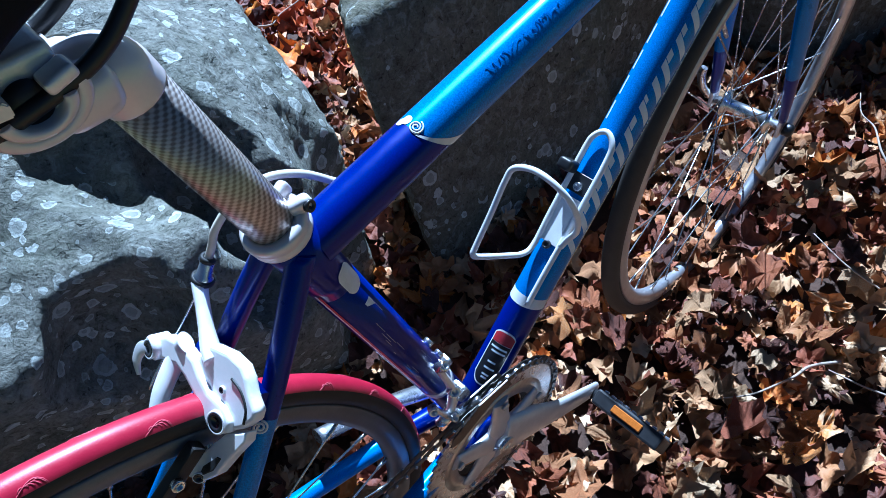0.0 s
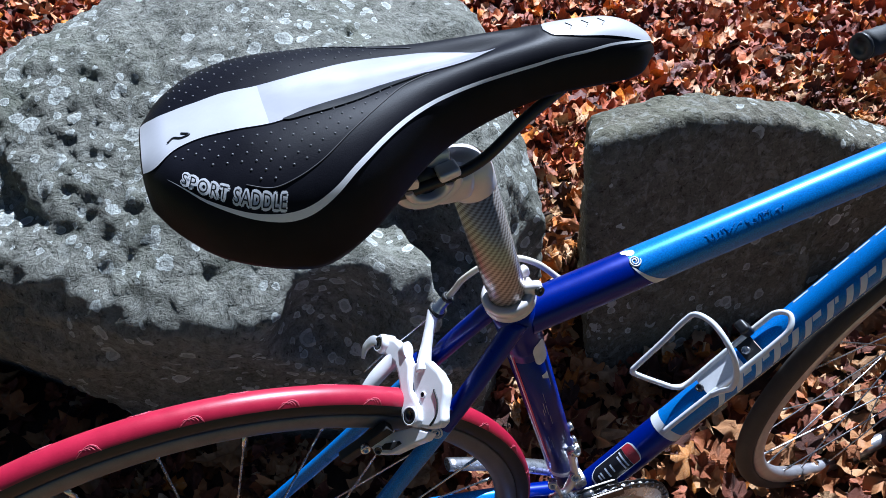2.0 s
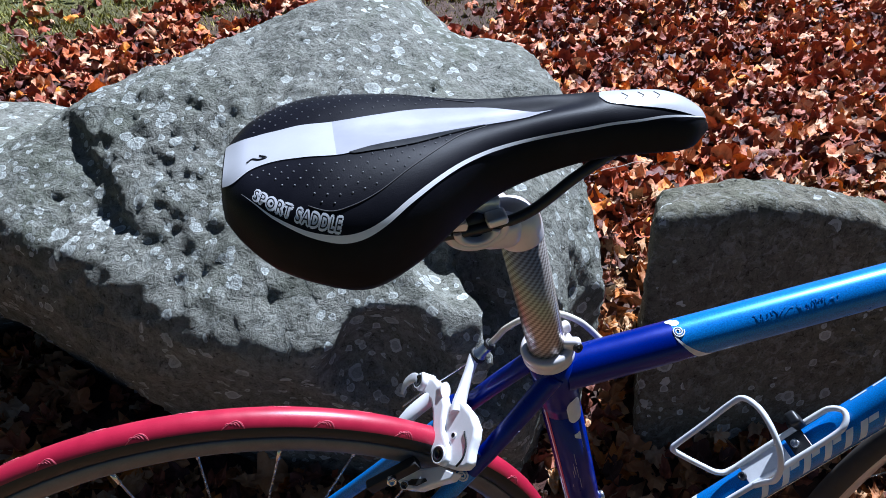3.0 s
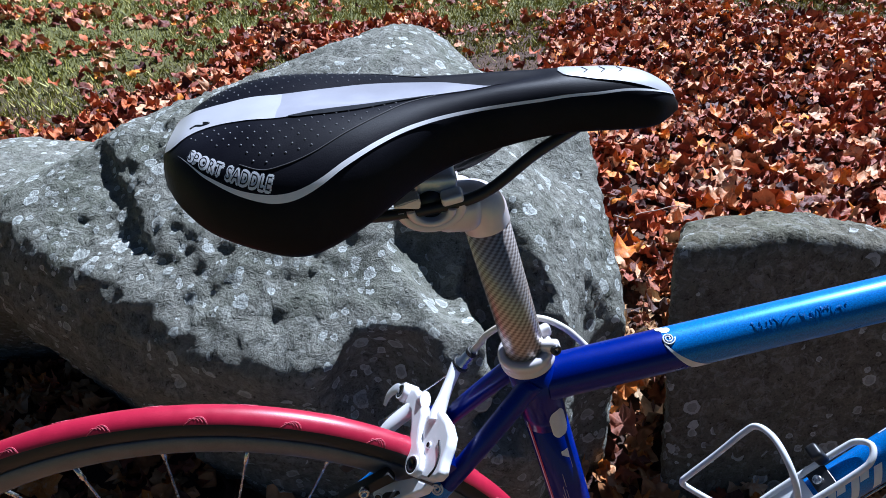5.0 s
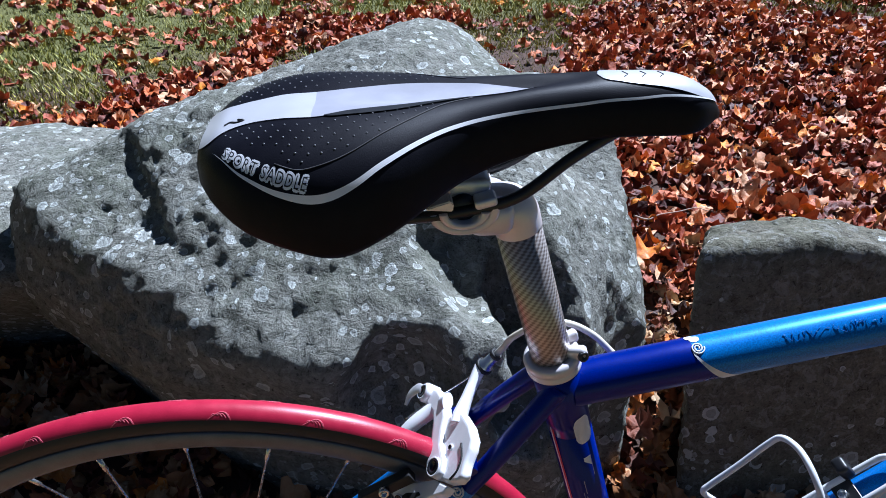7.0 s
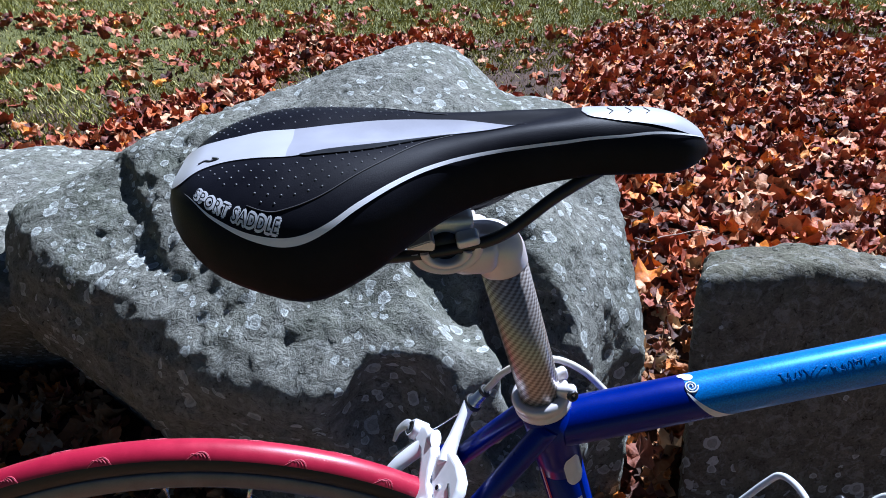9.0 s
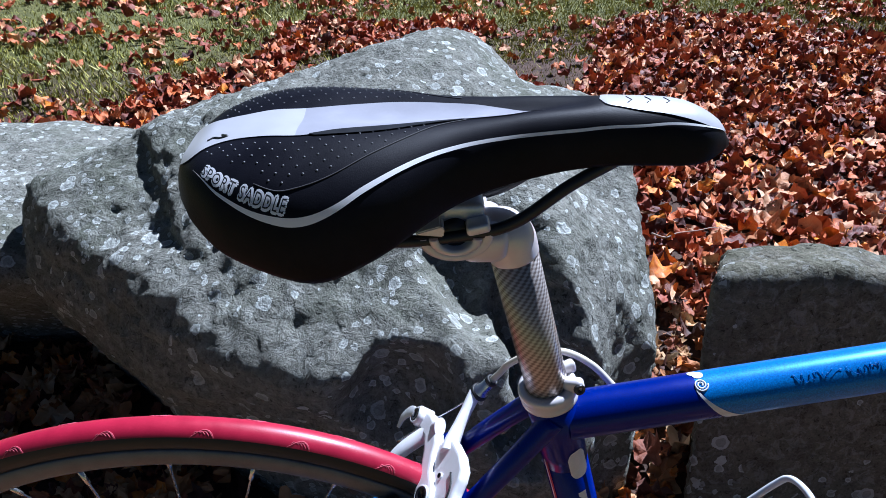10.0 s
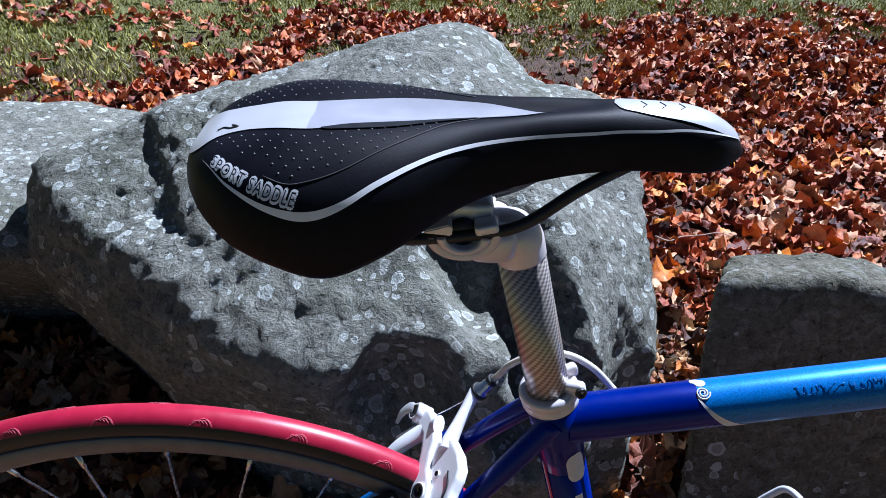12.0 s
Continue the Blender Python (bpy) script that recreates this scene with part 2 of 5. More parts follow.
def grass_matter():
    m, nt, p = nodes_of("dry_grass")
    r = nt.nodes.new("ShaderNodeNewGeometry").outputs["Random Per Island"]
    nt.links.new(ramp(nt, [(0.0, (0.07, 0.085, 0.012)), (0.45, (0.29, 0.285, 0.034)), (0.75, (0.43, 0.39, 0.070)), (1.0, (0.50, 0.43, 0.17))], r), p.inputs["Base Color"])
    p.inputs["Roughness"].default_value = 0.6
    return m


VINYL, CARBON = vinyl(), carbon()
SADDLE_WHITE = plain("glossy_white_vinyl", (0.44, 0.44, 0.47), 0.34, 0.0, 0.06, 60, coat=0.3)
SADDLE_SILVER = plain("silver_vinyl", (0.32, 0.32, 0.365), 0.42, 0.15, 0.06, 60)
STRIPE_WHITE = plain("silver_white_vinyl", (0.88, 0.88, 0.91), 0.34, 0.0, 0.04, 60)
SEAM = plain("grey_seam_thread", (0.045, 0.043, 0.048), 0.6, 0.0, 0.2, 200)
DOT_GREY = plain("embossed_grey_dot", (0.10, 0.10, 0.11), 0.45, 0.0, 0.2, 200)
CLAMP_WHITE = plain("satin_white_alloy", (0.70, 0.66, 0.67), 0.36, 0.30, 0.06, 50, coat=0.15)
SILVER_RIM = plain("silver_alloy_rim", (0.50, 0.50, 0.53), 0.35, 0.7, 0.2, 80)
RING_ALLOY = plain("worn_ring_alloy", (0.50, 0.47, 0.44), 0.32, 0.85, 0.3, 140)
SCUFF = plain("bare_scuffed_paint", (0.30, 0.33, 0.46), 0.5, 0.2, 0.4, 300)
SCRIPT = plain("faded_dark_script", (0.012, 0.14, 0.47), 0.4, 0.0, 0.3, 200)
STONE_A = stone("grey_lichened_gneiss", (0.038, 0.039, 0.033), (0.34, 0.335, 0.285), (0.135, 0.145, 0.105), 32.0, 0.74)
STONE_B = stone("brown_grey_lichened_gneiss", (0.036, 0.034, 0.025), (0.25, 0.23, 0.175), (0.115, 0.12, 0.075), 25.0, 0.64)
LEAF_ONE, LEAF_MANY = leaf_matter("maple_leaf_single", LEAF_STOPS, False), leaf_matter("maple_leaf_litter", LEAF_STOPS, True)
LEAF_RED = leaf_matter("red_leaf_litter", RED_STOPS, True)
SOIL, GRASS = soil(), grass_matter()


# ---- building helpers ----
def mesh_from(name, verts, faces, material, smooth=True):
    me = bpy.data.meshes.new(name)
    verts = np.asarray(verts, dtype=np.float32)
    if isinstance(faces, np.ndarray):
        k = faces.shape[1]
        me.vertices.add(len(verts))
        me.vertices.foreach_set("co", verts.ravel())
        me.loops.add(faces.size)
        me.loops.foreach_set("vertex_index", faces.astype(np.int32).ravel())
        me.polygons.add(len(faces))
        me.polygons.foreach_set("loop_start", np.arange(0, faces.size, k, dtype=np.int32))
        me.update(calc_edges=True)
    else:
        me.from_pydata(verts.tolist(), [], [tuple(f) for f in faces])
    me.materials.append(material)
    if smooth:
        me.polygons.foreach_set("use_smooth", [True] * len(me.polygons))
    me.update()
    return me


def part(name, bm, material, parent, label=""):
    """Links a bmesh, or a finished mesh, as one object under a thing or a part."""
    if isinstance(bm, bpy.types.Mesh):
        me = bm
    else:
        me = bpy.data.meshes.new(name)
        bm.to_mesh(me)
        bm.free()
        me.materials.append(material)
    ob = new(name, me)
    if parent is not None:
        ob.parent = parent
        ob.matrix_parent_inverse = parent.matrix_basis.inverted()
    return tagged(ob, label)


def smooth_line(points, per=8, closed=False):
    """Catmull-Rom through the points."""
    p = [Vector(q) for q in points]
    n = len(p)
    out = []
    for i in range(n if closed else n - 1):
        a = p[(i - 1) % n] if closed or i else p[0] * 2 - p[1]
        b, c = p[i], p[(i + 1) % n]
        d = p[(i + 2) % n] if closed or i + 2 < n else p[-1] * 2 - p[-2]
        for k in range(per):
            t = k / per
            out.append(0.5 * (2 * b + (c - a) * t + (2 * a - 5 * b + 4 * c - d) * t * t + (3 * b - a - 3 * c + d) * t ** 3))
    if not closed:
        out.append(p[-1])
    return out


def sweep(points, radius, sides=10, closed=False, caps=True, flat=1.0, up=None):
    """A rod along points; radius a number or one per point; flat squeezes it along its second axis."""
    bm = bmesh.new()
    pts = [Vector(q) for q in points]
    n = len(pts)
    rad = radius if isinstance(radius, (list, tuple)) else [radius] * n
    rings = []
    side = None
    for i, q in enumerate(pts):
        a = pts[i - 1] if i or closed else q
        b = pts[(i + 1) % n] if i + 1 < n or closed else q
        t = (b - a).normalized()
        if side is None:
            ref = Vector(up) if up else (Vector((0, 1, 0)) if abs(t.y) < 0.9 else Vector((1, 0, 0)))
            side = ref
        side = (side - t * side.dot(t)).normalized()
        other = t.cross(side)
        rings.append([bm.verts.new(q + (side * math.cos(w) + other * math.sin(w) * flat) * rad[i]) for w in (2 * math.pi * k / sides for k in range(sides))])
    m = n if closed else n - 1
    for i in range(m):
        r0, r1 = rings[i], rings[(i + 1) % n]
        for k in range(sides):
            f = bm.faces.new((r0[k], r0[(k + 1) % sides], r1[(k + 1) % sides], r1[k]))
            f.smooth = True
    if caps and not closed:
        bm.faces.new(rings[0][::-1])
        bm.faces.new(rings[-1])
    bmesh.ops.recalc_face_normals(bm, faces=bm.faces)
    return bm


def tube(a, b, r0, r1=None, sides=28, steps=1, flat=1.0):
    a, b = Vector(a), Vector(b)
    r1 = r0 if r1 is None else r1
    ts = [i / steps for i in range(steps + 1)]
    return sweep([a.lerp(b, t) for t in ts], [r0 + (r1 - r0) * t for t in ts], sides, flat=flat)


def lathe(profile, n=96, closed_profile=True):
    """Turns a profile of (radius, y) about the y axis."""
    bm = bmesh.new()
    rings = []
    for i in range(n):
        w = 2 * math.pi * i / n
        rings.append([bm.verts.new((r * math.cos(w), y, r * math.sin(w))) for r, y in profile])
    m = len(profile) if closed_profile else len(profile) - 1
    for i in range(n):
        a, b = rings[i], rings[(i + 1) % n]
        for k in range(m):
            f = bm.faces.new((a[k], a[(k + 1) % len(profile)], b[(k + 1) % len(profile)], b[k]))
            f.smooth = True
    bmesh.ops.recalc_face_normals(bm, faces=bm.faces)
    return bm


def block(size, bevel=0.002, segments=2, m=None):
    bm = bmesh.new()
    bmesh.ops.create_cube(bm, size=1.0)
    bmesh.ops.scale(bm, vec=size, verts=bm.verts)
    if bevel:
        bmesh.ops.bevel(bm, geom=bm.edges[:], offset=bevel, segments=segments, affect="EDGES", profile=0.6)
    if segments >= 3:
        for f in bm.faces:
            f.smooth = True
    if m is not None:
        bmesh.ops.transform(bm, matrix=m, verts=bm.verts)
    return bm


def plate(outline, thick, bevel=0.0008):
    """A flat plate in the xz plane from an outline, thick along y."""
    bm = bmesh.new()
    f = bm.faces.new([bm.verts.new((x, 0, z)) for x, z in outline])
    res = bmesh.ops.extrude_face_region(bm, geom=[f])
    bmesh.ops.translate(bm, vec=(0, thick, 0), verts=[v for v in res["geom"] if isinstance(v, bmesh.types.BMVert)])
    bmesh.ops.translate(bm, vec=(0, -thick / 2, 0), verts=bm.verts)
    bmesh.ops.recalc_face_normals(bm, faces=bm.faces)
    if bevel:
        bmesh.ops.bevel(bm, geom=bm.edges[:], offset=bevel, segments=2, affect="EDGES")
    return bm


def moved(bm, m):
    bmesh.ops.transform(bm, matrix=m, verts=bm.verts)
    return bm


def joined(*parts_):
    """Joins several bmeshes into the first."""
    first = parts_[0]
    for other in parts_[1:]:
        me = bpy.data.meshes.new("tmp")
        other.to_mesh(me)
        first.from_mesh(me)
        bpy.data.meshes.remove(me)
        other.free()
    return first


def frame_from(origin, axis, side=(0, 1, 0)):
    """A matrix whose z runs along axis and whose y lies near side."""
    z = Vector(axis).normalized()
    y = (Vector(side) - z * Vector(side).dot(z)).normalized()
    x = y.cross(z)
    m = Matrix((x, y, z)).transposed().to_4x4()
    m.translation = Vector(origin)
    return m


def bolt(r, h, socket=True):
    """A socket-head bolt, its head along z."""
    prof = [(0.0, h * 0.45), (r * 0.5, h * 0.45), (r * 0.55, h), (r * 0.9, h), (r, h * 0.85), (r, 0.0), (0.0, 0.0)]
    bm = lathe(prof, 14, False)
    return moved(bm, Matrix.Rotation(radians(90), 4, "X"))


# ---- boulders: implicit forms swept from a centre ----
def superform(p, c, h, n, yaw=0.0):
    q = p - np.array(c)
    a = radians(yaw)
    q = np.stack([q[:, 0] * math.cos(a) + q[:, 1] * math.sin(a), -q[:, 0] * math.sin(a) + q[:, 1] * math.cos(a), q[:, 2]], 1) / np.array(h)
    return ((np.abs(q) ** n).sum(1) ** (1.0 / n) - 1.0) * min(h)


def plane_cut(p, point, normal):
    nrm = np.array(normal, float)
    return (p - np.array(point)) @ (nrm / np.linalg.norm(nrm))


def blend_min(a, b, k):
    h = np.clip(0.5 + 0.5 * (b - a) / k, 0, 1)
    return b * (1 - h) + a * h - k * h * (1 - h)


def blend_max(a, b, k):
    return -blend_min(-a, -b, k)


def boulder_a(p):
    f = superform(p, (-0.404, 0.715, 0.215), (0.473, 0.513, 0.426), 5.0)
    f = blend_min(f, superform(p, (-0.218, 0.998, 0.384), (0.170, 0.300, 0.291), 2.6), 0.08)
    f = blend_min(f, superform(p, (-0.705, 0.620, 0.312), (0.225, 0.310, 0.258), 2.3), 0.08)
    f = blend_min(f, superform(p, (0.115, 0.682, 0.142), (0.065, 0.285, 0.374), 3.4), 0.05)
    # sloping front of the top, undercut front and left corner
    f = blend_max(f, plane_cut(p, (-0.45, 0.265, 0.430), (-0.23, -0.42, 0.88)), 0.04)
    f = blend_max(f, plane_cut(p, (-0.25, 0.228, 0.45), (-0.30, -1.0, -0.28)), 0.022)
    f = blend_max(f, plane_cut(p, (-0.655, 0.375, 0.455), (-0.64, -0.74, -0.34)), 0.05)
    # lit flank towards the front wheel, and the fall of the back
    f = blend_min(f, superform(p, (0.015, 0.800, 0.405), (0.150, 0.170, 0.186), 3.2), 0.05)
    f = blend_max(f, plane_cut(p, (0.078, 0.45, 0.515), (0.89, -0.46, 0.57)), 0.025)
    f = blend_max(f, plane_cut(p, (-0.55, 0.90, 0.565), (-0.45, 0.45, 0.90)), 0.06)
    # an arched hollow in the face, a rib over it, and a notch that runs down beside the rib
    w = p + np.stack([0.014 * np.sin(p[:, 2] * 27.0 + p[:, 0] * 11.0) + 0.006 * np.sin(p[:, 2] * 71.0), 0.010 * np.sin(p[:, 0] * 33.0), 0.014 * np.sin(p[:, 0] * 29.0 + p[:, 1] * 17.0) + 0.006 * np.sin(p[:, 0] * 77.0)], 1)
    f = blend_max(f, -superform(w, (-0.240, 0.216, 0.392), (0.086, 0.090, 0.108), 2.2, -8), 0.010)
    f = blend_max(f, -superform(w, (-0.125, 0.335, 0.560), (0.085, 0.095, 0.060), 2.2, 14), 0.012)
    f = blend_max(f, -superform(w, (-0.060, 0.290, 0.430), (0.060, 0.130, 0.140), 2.4, 10), 0.014)
    # steep dark flank below the top on the near left, and the end beyond it
    f = blend_max(f, plane_cut(p, (-0.838, 0.64, 0.488), (-0.80, -0.45, 0.30)), 0.02)
    f = blend_max(f, plane_cut(p, (-0.56, 0.388, 0.457), (-0.59, -0.80, 0.32)), 0.022)
    # step in the upper face, its foot rising again to the left
    bend = -0.563 - 0.45 * (p[:, 1] - 0.49) + 0.006 * np.sin(p[:, 1] * 45.0)
    fade = np.clip((p[:, 1] - 0.45) / 0.07, 0, 1) * np.clip((0.74 - p[:, 1]) / 0.07, 0, 1)
    back = np.exp(-np.maximum(bend - p[:, 0], 0.0) / 0.07)
    return f + 0.026 * fade * back / (1.0 + np.exp(np.clip((p[:, 0] - bend) / 0.005, -60, 60)))


def boulder_b(p):
    f = superform(p, (0.665, 0.430, 0.141), (0.470, 0.070, 0.350), 8.0, -4)
    f = blend_min(f, superform(p, (0.443, 0.345, 0.202), (0.250, 0.119, 0.286), 11.0, 6), 0.02)
    # unseen low lobe at the back, added to keep sun off the gap beside it
    f = blend_min(f, superform(p, (0.61, 0.50, 0.08), (0.30, 0.15, 0.26), 4.0), 0.04)
    f = blend_max(f, plane_cut(p, (0.86, 0.3, 0.370), (0.40, 0.0, 1.0)), 0.05)
    # squared corner towards the rear wheel
    f = blend_max(f, plane_cut(p, (0.200, 0.39, 0.49), (-1.0, 0.50, -0.14)), 0.012)
    # front face leaning back towards the top
    return blend_max(f, plane_cut(p, (0.40, 0.385, 0.47), (-0.04, -0.96, 0.20)), 0.016)


def boulder_c(p):
    f = superform(p, (-1.200, 0.930, 0.090), (0.560, 0.420, 0.330), 3.2, 4)
    return blend_max(f, plane_cut(p, (-1.1, 0.57, 0.40), (0.0, -1.0, -0.75)), 0.03)


def boulder_d(p):
    f = superform(p, (1.56, 0.26, 0.08), (0.42, 0.24, 0.36), 3.6, -6)
    return blend_max(f, plane_cut(p, (1.15, 0.10, 0.2), (-0.75, -0.62, 0.20)), 0.05)


def boulder(name, form, centre, material, label, rough, seed, fine=7):
    bm = bmesh.new()
    bmesh.ops.create_icosphere(bm, subdivisions=fine, radius=1.0)
    d = np.array([v.co for v in bm.verts])
    d /= np.linalg.norm(d, axis=1)[:, None]
    c = np.array(centre)
    hi = np.full(len(d), 1.6)
    for t in np.linspace(1.6, 0.05, 90):
        hi = np.where(form(c + d * hi[:, None]) > 0, np.minimum(hi, t), hi)
    lo, hi = hi - 0.001, hi + 0.019
    for _ in range(14):
        mid = (lo + hi) / 2
        inside = form(c + d * mid[:, None]) < 0
        lo, hi = np.where(inside, mid, lo), np.where(inside, hi, mid)
    base = c + d * lo[:, None]
    off = Vector((seed * 3.1, seed * 1.7, seed * 0.9))
    for v, q, w in zip(bm.verts, base, d):
        p = Vector(q)
        s = noise.fractal(p * 3.2 + off, 0.9, 2.1, 4) * 0.013
        s += (abs(noise.noise(p * 7.5 + off)) - 0.25) * 0.010
        s += (abs(noise.noise(p * 19 + off * 1.3)) - 0.25) * 0.0065
        s += noise.fractal(p * 26 + off, 0.55, 2.1, 4) * 0.0050
        # a few sharp-rimmed dents
        dent = noise.noise(p * 13 + off * 2) + 0.25 * noise.noise(p * 40 + off)
        s -= min(0.009, max(0.0, dent - 0.53) * 0.045)
        # short uneven ridges along the grain of the rock
        ridge = abs(noise.noise(Vector((p.x * 24, p.y * 24, p.z * 60)) + off * 0.7))
        s += (0.22 - ridge) * 0.0085
        s += noise.fractal(p * 75 + off, 0.5, 2.2, 3) * 0.0024
        v.co = p + Vector(w) * s * rough
    for f in bm.faces:
        f.smooth = True
    ob = part(name, bm, material, None)
    return tagged(ob, label, "boulder", "boulders behind the bicycle")


# ---- ground ----
def ground_height(x, y):
    near = math.exp(-((x - 0.08) ** 2 / 0.5 + y * y / 0.05))
    return (noise.noise(Vector((x * 0.9, y * 0.9, 3.0))) * 0.035 + noise.noise(Vector((x * 3.1, y * 3.1, 8.0))) * 0.012) * (1 - near) - 0.004


def axis_steps():
    inner = np.arange(-6.0, 6.01, 0.08)
    outer = 6.0 * 1.45 ** np.arange(1, 18)
    return np.concatenate([-outer[::-1], inner, outer])


gx = axis_steps()
gv = [(x, y, ground_height(x, y) if abs(x) < 7 and abs(y) < 7 else -0.004) for y in gx for x in gx]
gn = len(gx)
idx = np.arange(gn * gn).reshape(gn, gn)
gf = np.stack([idx[:-1, :-1].ravel(), idx[:-1, 1:].ravel(), idx[1:, 1:].ravel(), idx[1:, :-1].ravel()], 1)
ground = new("ground", mesh_from("ground", gv, gf, SOIL))
tagged(ground, "dark leaf-mould soil turning to thin turf farther off", "ground", kind="structure")

boulder("boulder", boulder_a, (-0.33, 0.74, 0.28), STONE_A, "huge rounded grey boulder covered in pale lichens, behind the saddle", 1.0, 1)
boulder("boulder", boulder_b, (0.62, 0.36, 0.20), STONE_B, "brown-grey boulder with round lichens, beside the front wheel", 0.75, 2)
boulder("boulder", boulder_c, (-1.24, 0.92, 0.16), STONE_A, "low grey boulder with pale lichens, next to the huge one", 0.9, 3, 6)
boulder("boulder", boulder_d, (1.56, 0.26, 0.16), STONE_B, "dark brown-grey boulder past the front wheel", 0.9, 5, 6)


# ---- bicycle ----
BB = Vector((0, 0, 0.27))
ST_AXIS = Vector((-0.2747, 0, 0.9615))
REAR, FRONT = Vector((-0.404, 0, 0.335)), Vector((0.572, 0.004, 0.335))
TT_A, TT_AXIS = Vector((-0.1123, 0, 0.6633)), Vector((0.982, 0, 0.1888))
DT_A, DT_AXIS = Vector((-0.0015, 0, 0.2714)), Vector((0.690, 0, 0.7235))
DT_UP = Vector((-0.7235, 0, 0.690))
HEAD_AXIS = Vector((-0.309, 0, 0.951))
HEAD_LOW, HEAD_TOP = Vector((0.474, 0, 0.712)), Vector((0.438, 0, 0.822))

bicycle = new("bicycle")
tagged(bicycle, "blue road bicycle with black saddle and red rear tyre, among leaves", "bicycle")


def st_at(s):
    return BB + ST_AXIS * s


def tt_at(s):
    return TT_A + TT_AXIS * s


def dt_at(s, up=0.0, y=0.0):
    return DT_A + DT_AXIS * s + DT_UP * up + Vector((0, y, 0))


def two_tone(name, a, b, r0, r1, cut, lean, label):
    """A tube in navy up to the slanted cut and sky blue past it, with a white ring between them."""
    a, b = Vector(a), Vector(b)
    axis = (b - a).normalized()
    side = Vector((0, 1, 0))
    up = axis.cross(side)
    if up.z < 0:
        up = -up
    length = (b - a).length
    sides = 36
    bm = bmesh.new()
    def ring(s_of):
        out = []
        for k in range(sides):
            w = 2 * math.pi * k / sides
            s = s_of(math.sin(w))
            r = r0 + (r1 - r0) * s / length
            out.append(bm.verts.new(a + axis * s + (side * math.cos(w) + up * math.sin(w)) * r))
        return out
    rings = [ring(lambda q: 0.0), ring(lambda q: cut - lean * q), ring(lambda q: cut - lean * q + 0.0005)]
    for i in range(1, 9):
        rings.append(ring(lambda q, i=i: (cut - lean * q) * (1 - i / 8) + length * i / 8))
    for i in range(len(rings) - 1):
        for k in range(sides):
            f = bm.faces.new((rings[i][k], rings[i][(k + 1) % sides], rings[i + 1][(k + 1) % sides], rings[i + 1][k]))
            f.smooth = True
            f.material_index = 0 if i < 1 else 1
    bmesh.ops.recalc_face_normals(bm, faces=bm.faces)
    ob = part(name, bm, NAVY, bicycle, label)
    ob.data.materials.append(SKYBLUE)
    return ob, axis, side, up


def on_tube(a, axis, side, up, r, s, angle):
    """A point on a tube: s along it, angle round it (0 on top, towards the near side)."""
    w = radians(angle)
    return Vector(a) + axis * s + (up * math.cos(w) - side * math.sin(w)) * r


def tube_patch(name, where, outline_s, material, parent, label="", steps=10):
    """A thin skin on a tube: outline_s(angle) gives its two ends at each angle."""
    angles, ends = outline_s
    bm = bmesh.new()
    rows = []
    for q in angles:
        s0, s1 = ends(q)
        rows.append([bm.verts.new(where(s0 + (s1 - s0) * k / steps, q)) for k in range(steps + 1)])
    for i in range(len(rows) - 1):
        for k in range(steps):
            f = bm.faces.new((rows[i][k], rows[i][k + 1], rows[i + 1][k + 1], rows[i + 1][k]))
            f.smooth = True
    bmesh.ops.recalc_face_normals(bm, faces=bm.faces)
    return part(name, bm, material, parent, label)


# frame tubes
top_tube, tx, tside, tup = two_tone("top_tube", TT_A + TT_AXIS * 0.008, tt_at(0.565), 0.0178, 0.0170, 0.106, 0.012, "navy and sky-blue painted top tube")
down_tube, dx, dside, dup = two_tone("down_tube", DT_A + DT_AXIS * 0.02, dt_at(0.635), 0.0190, 0.0190, 0.133, 0.004, "navy and sky-blue painted down tube")
seat_tube = part("seat_tube", tube(st_at(0.0), st_at(0.44), 0.0174, 0.0174, 32), NAVY, bicycle, "navy painted seat tube")
part("seat_lug", sweep([st_at(s) for s in (0.366, 0.380, 0.395, 0.44)], [0.0175, 0.0179, 0.0181, 0.0184], 32), NAVY, bicycle)
part("head_tube", sweep([HEAD_LOW.lerp(HEAD_TOP, t) for t in (0, 0.06, 0.1, 0.9, 0.94, 1)], [0.0205, 0.0205, 0.0188, 0.0188, 0.0205, 0.0205], 30), SKYBLUE, bicycle, "sky-blue head tube")
part("bottom_bracket_shell", moved(lathe([(0.0, -0.034), (0.019, -0.034), (0.0205, -0.032), (0.0205, 0.032), (0.019, 0.034), (0.0, 0.034)], 32, False), Matrix.Translation(BB)), NAVY, bicycle)


def stay(name, pts, rads, cut, label, flat=1.0):
    line = smooth_line(pts, 10)
    n = len(line)
    rr = [rads[0] + (rads[1] - rads[0]) * i / (n - 1) for i in range(n)]
    bm = sweep(line, rr, 20)
    ob = part(name, bm, NAVY, bicycle, label)
    ob.data.materials.append(SKYBLUE)
    for f in ob.data.polygons:
        if f.index // 20 >= cut * (n - 1) and f.index < 20 * (n - 1):
            f.material_index = 1
    return ob


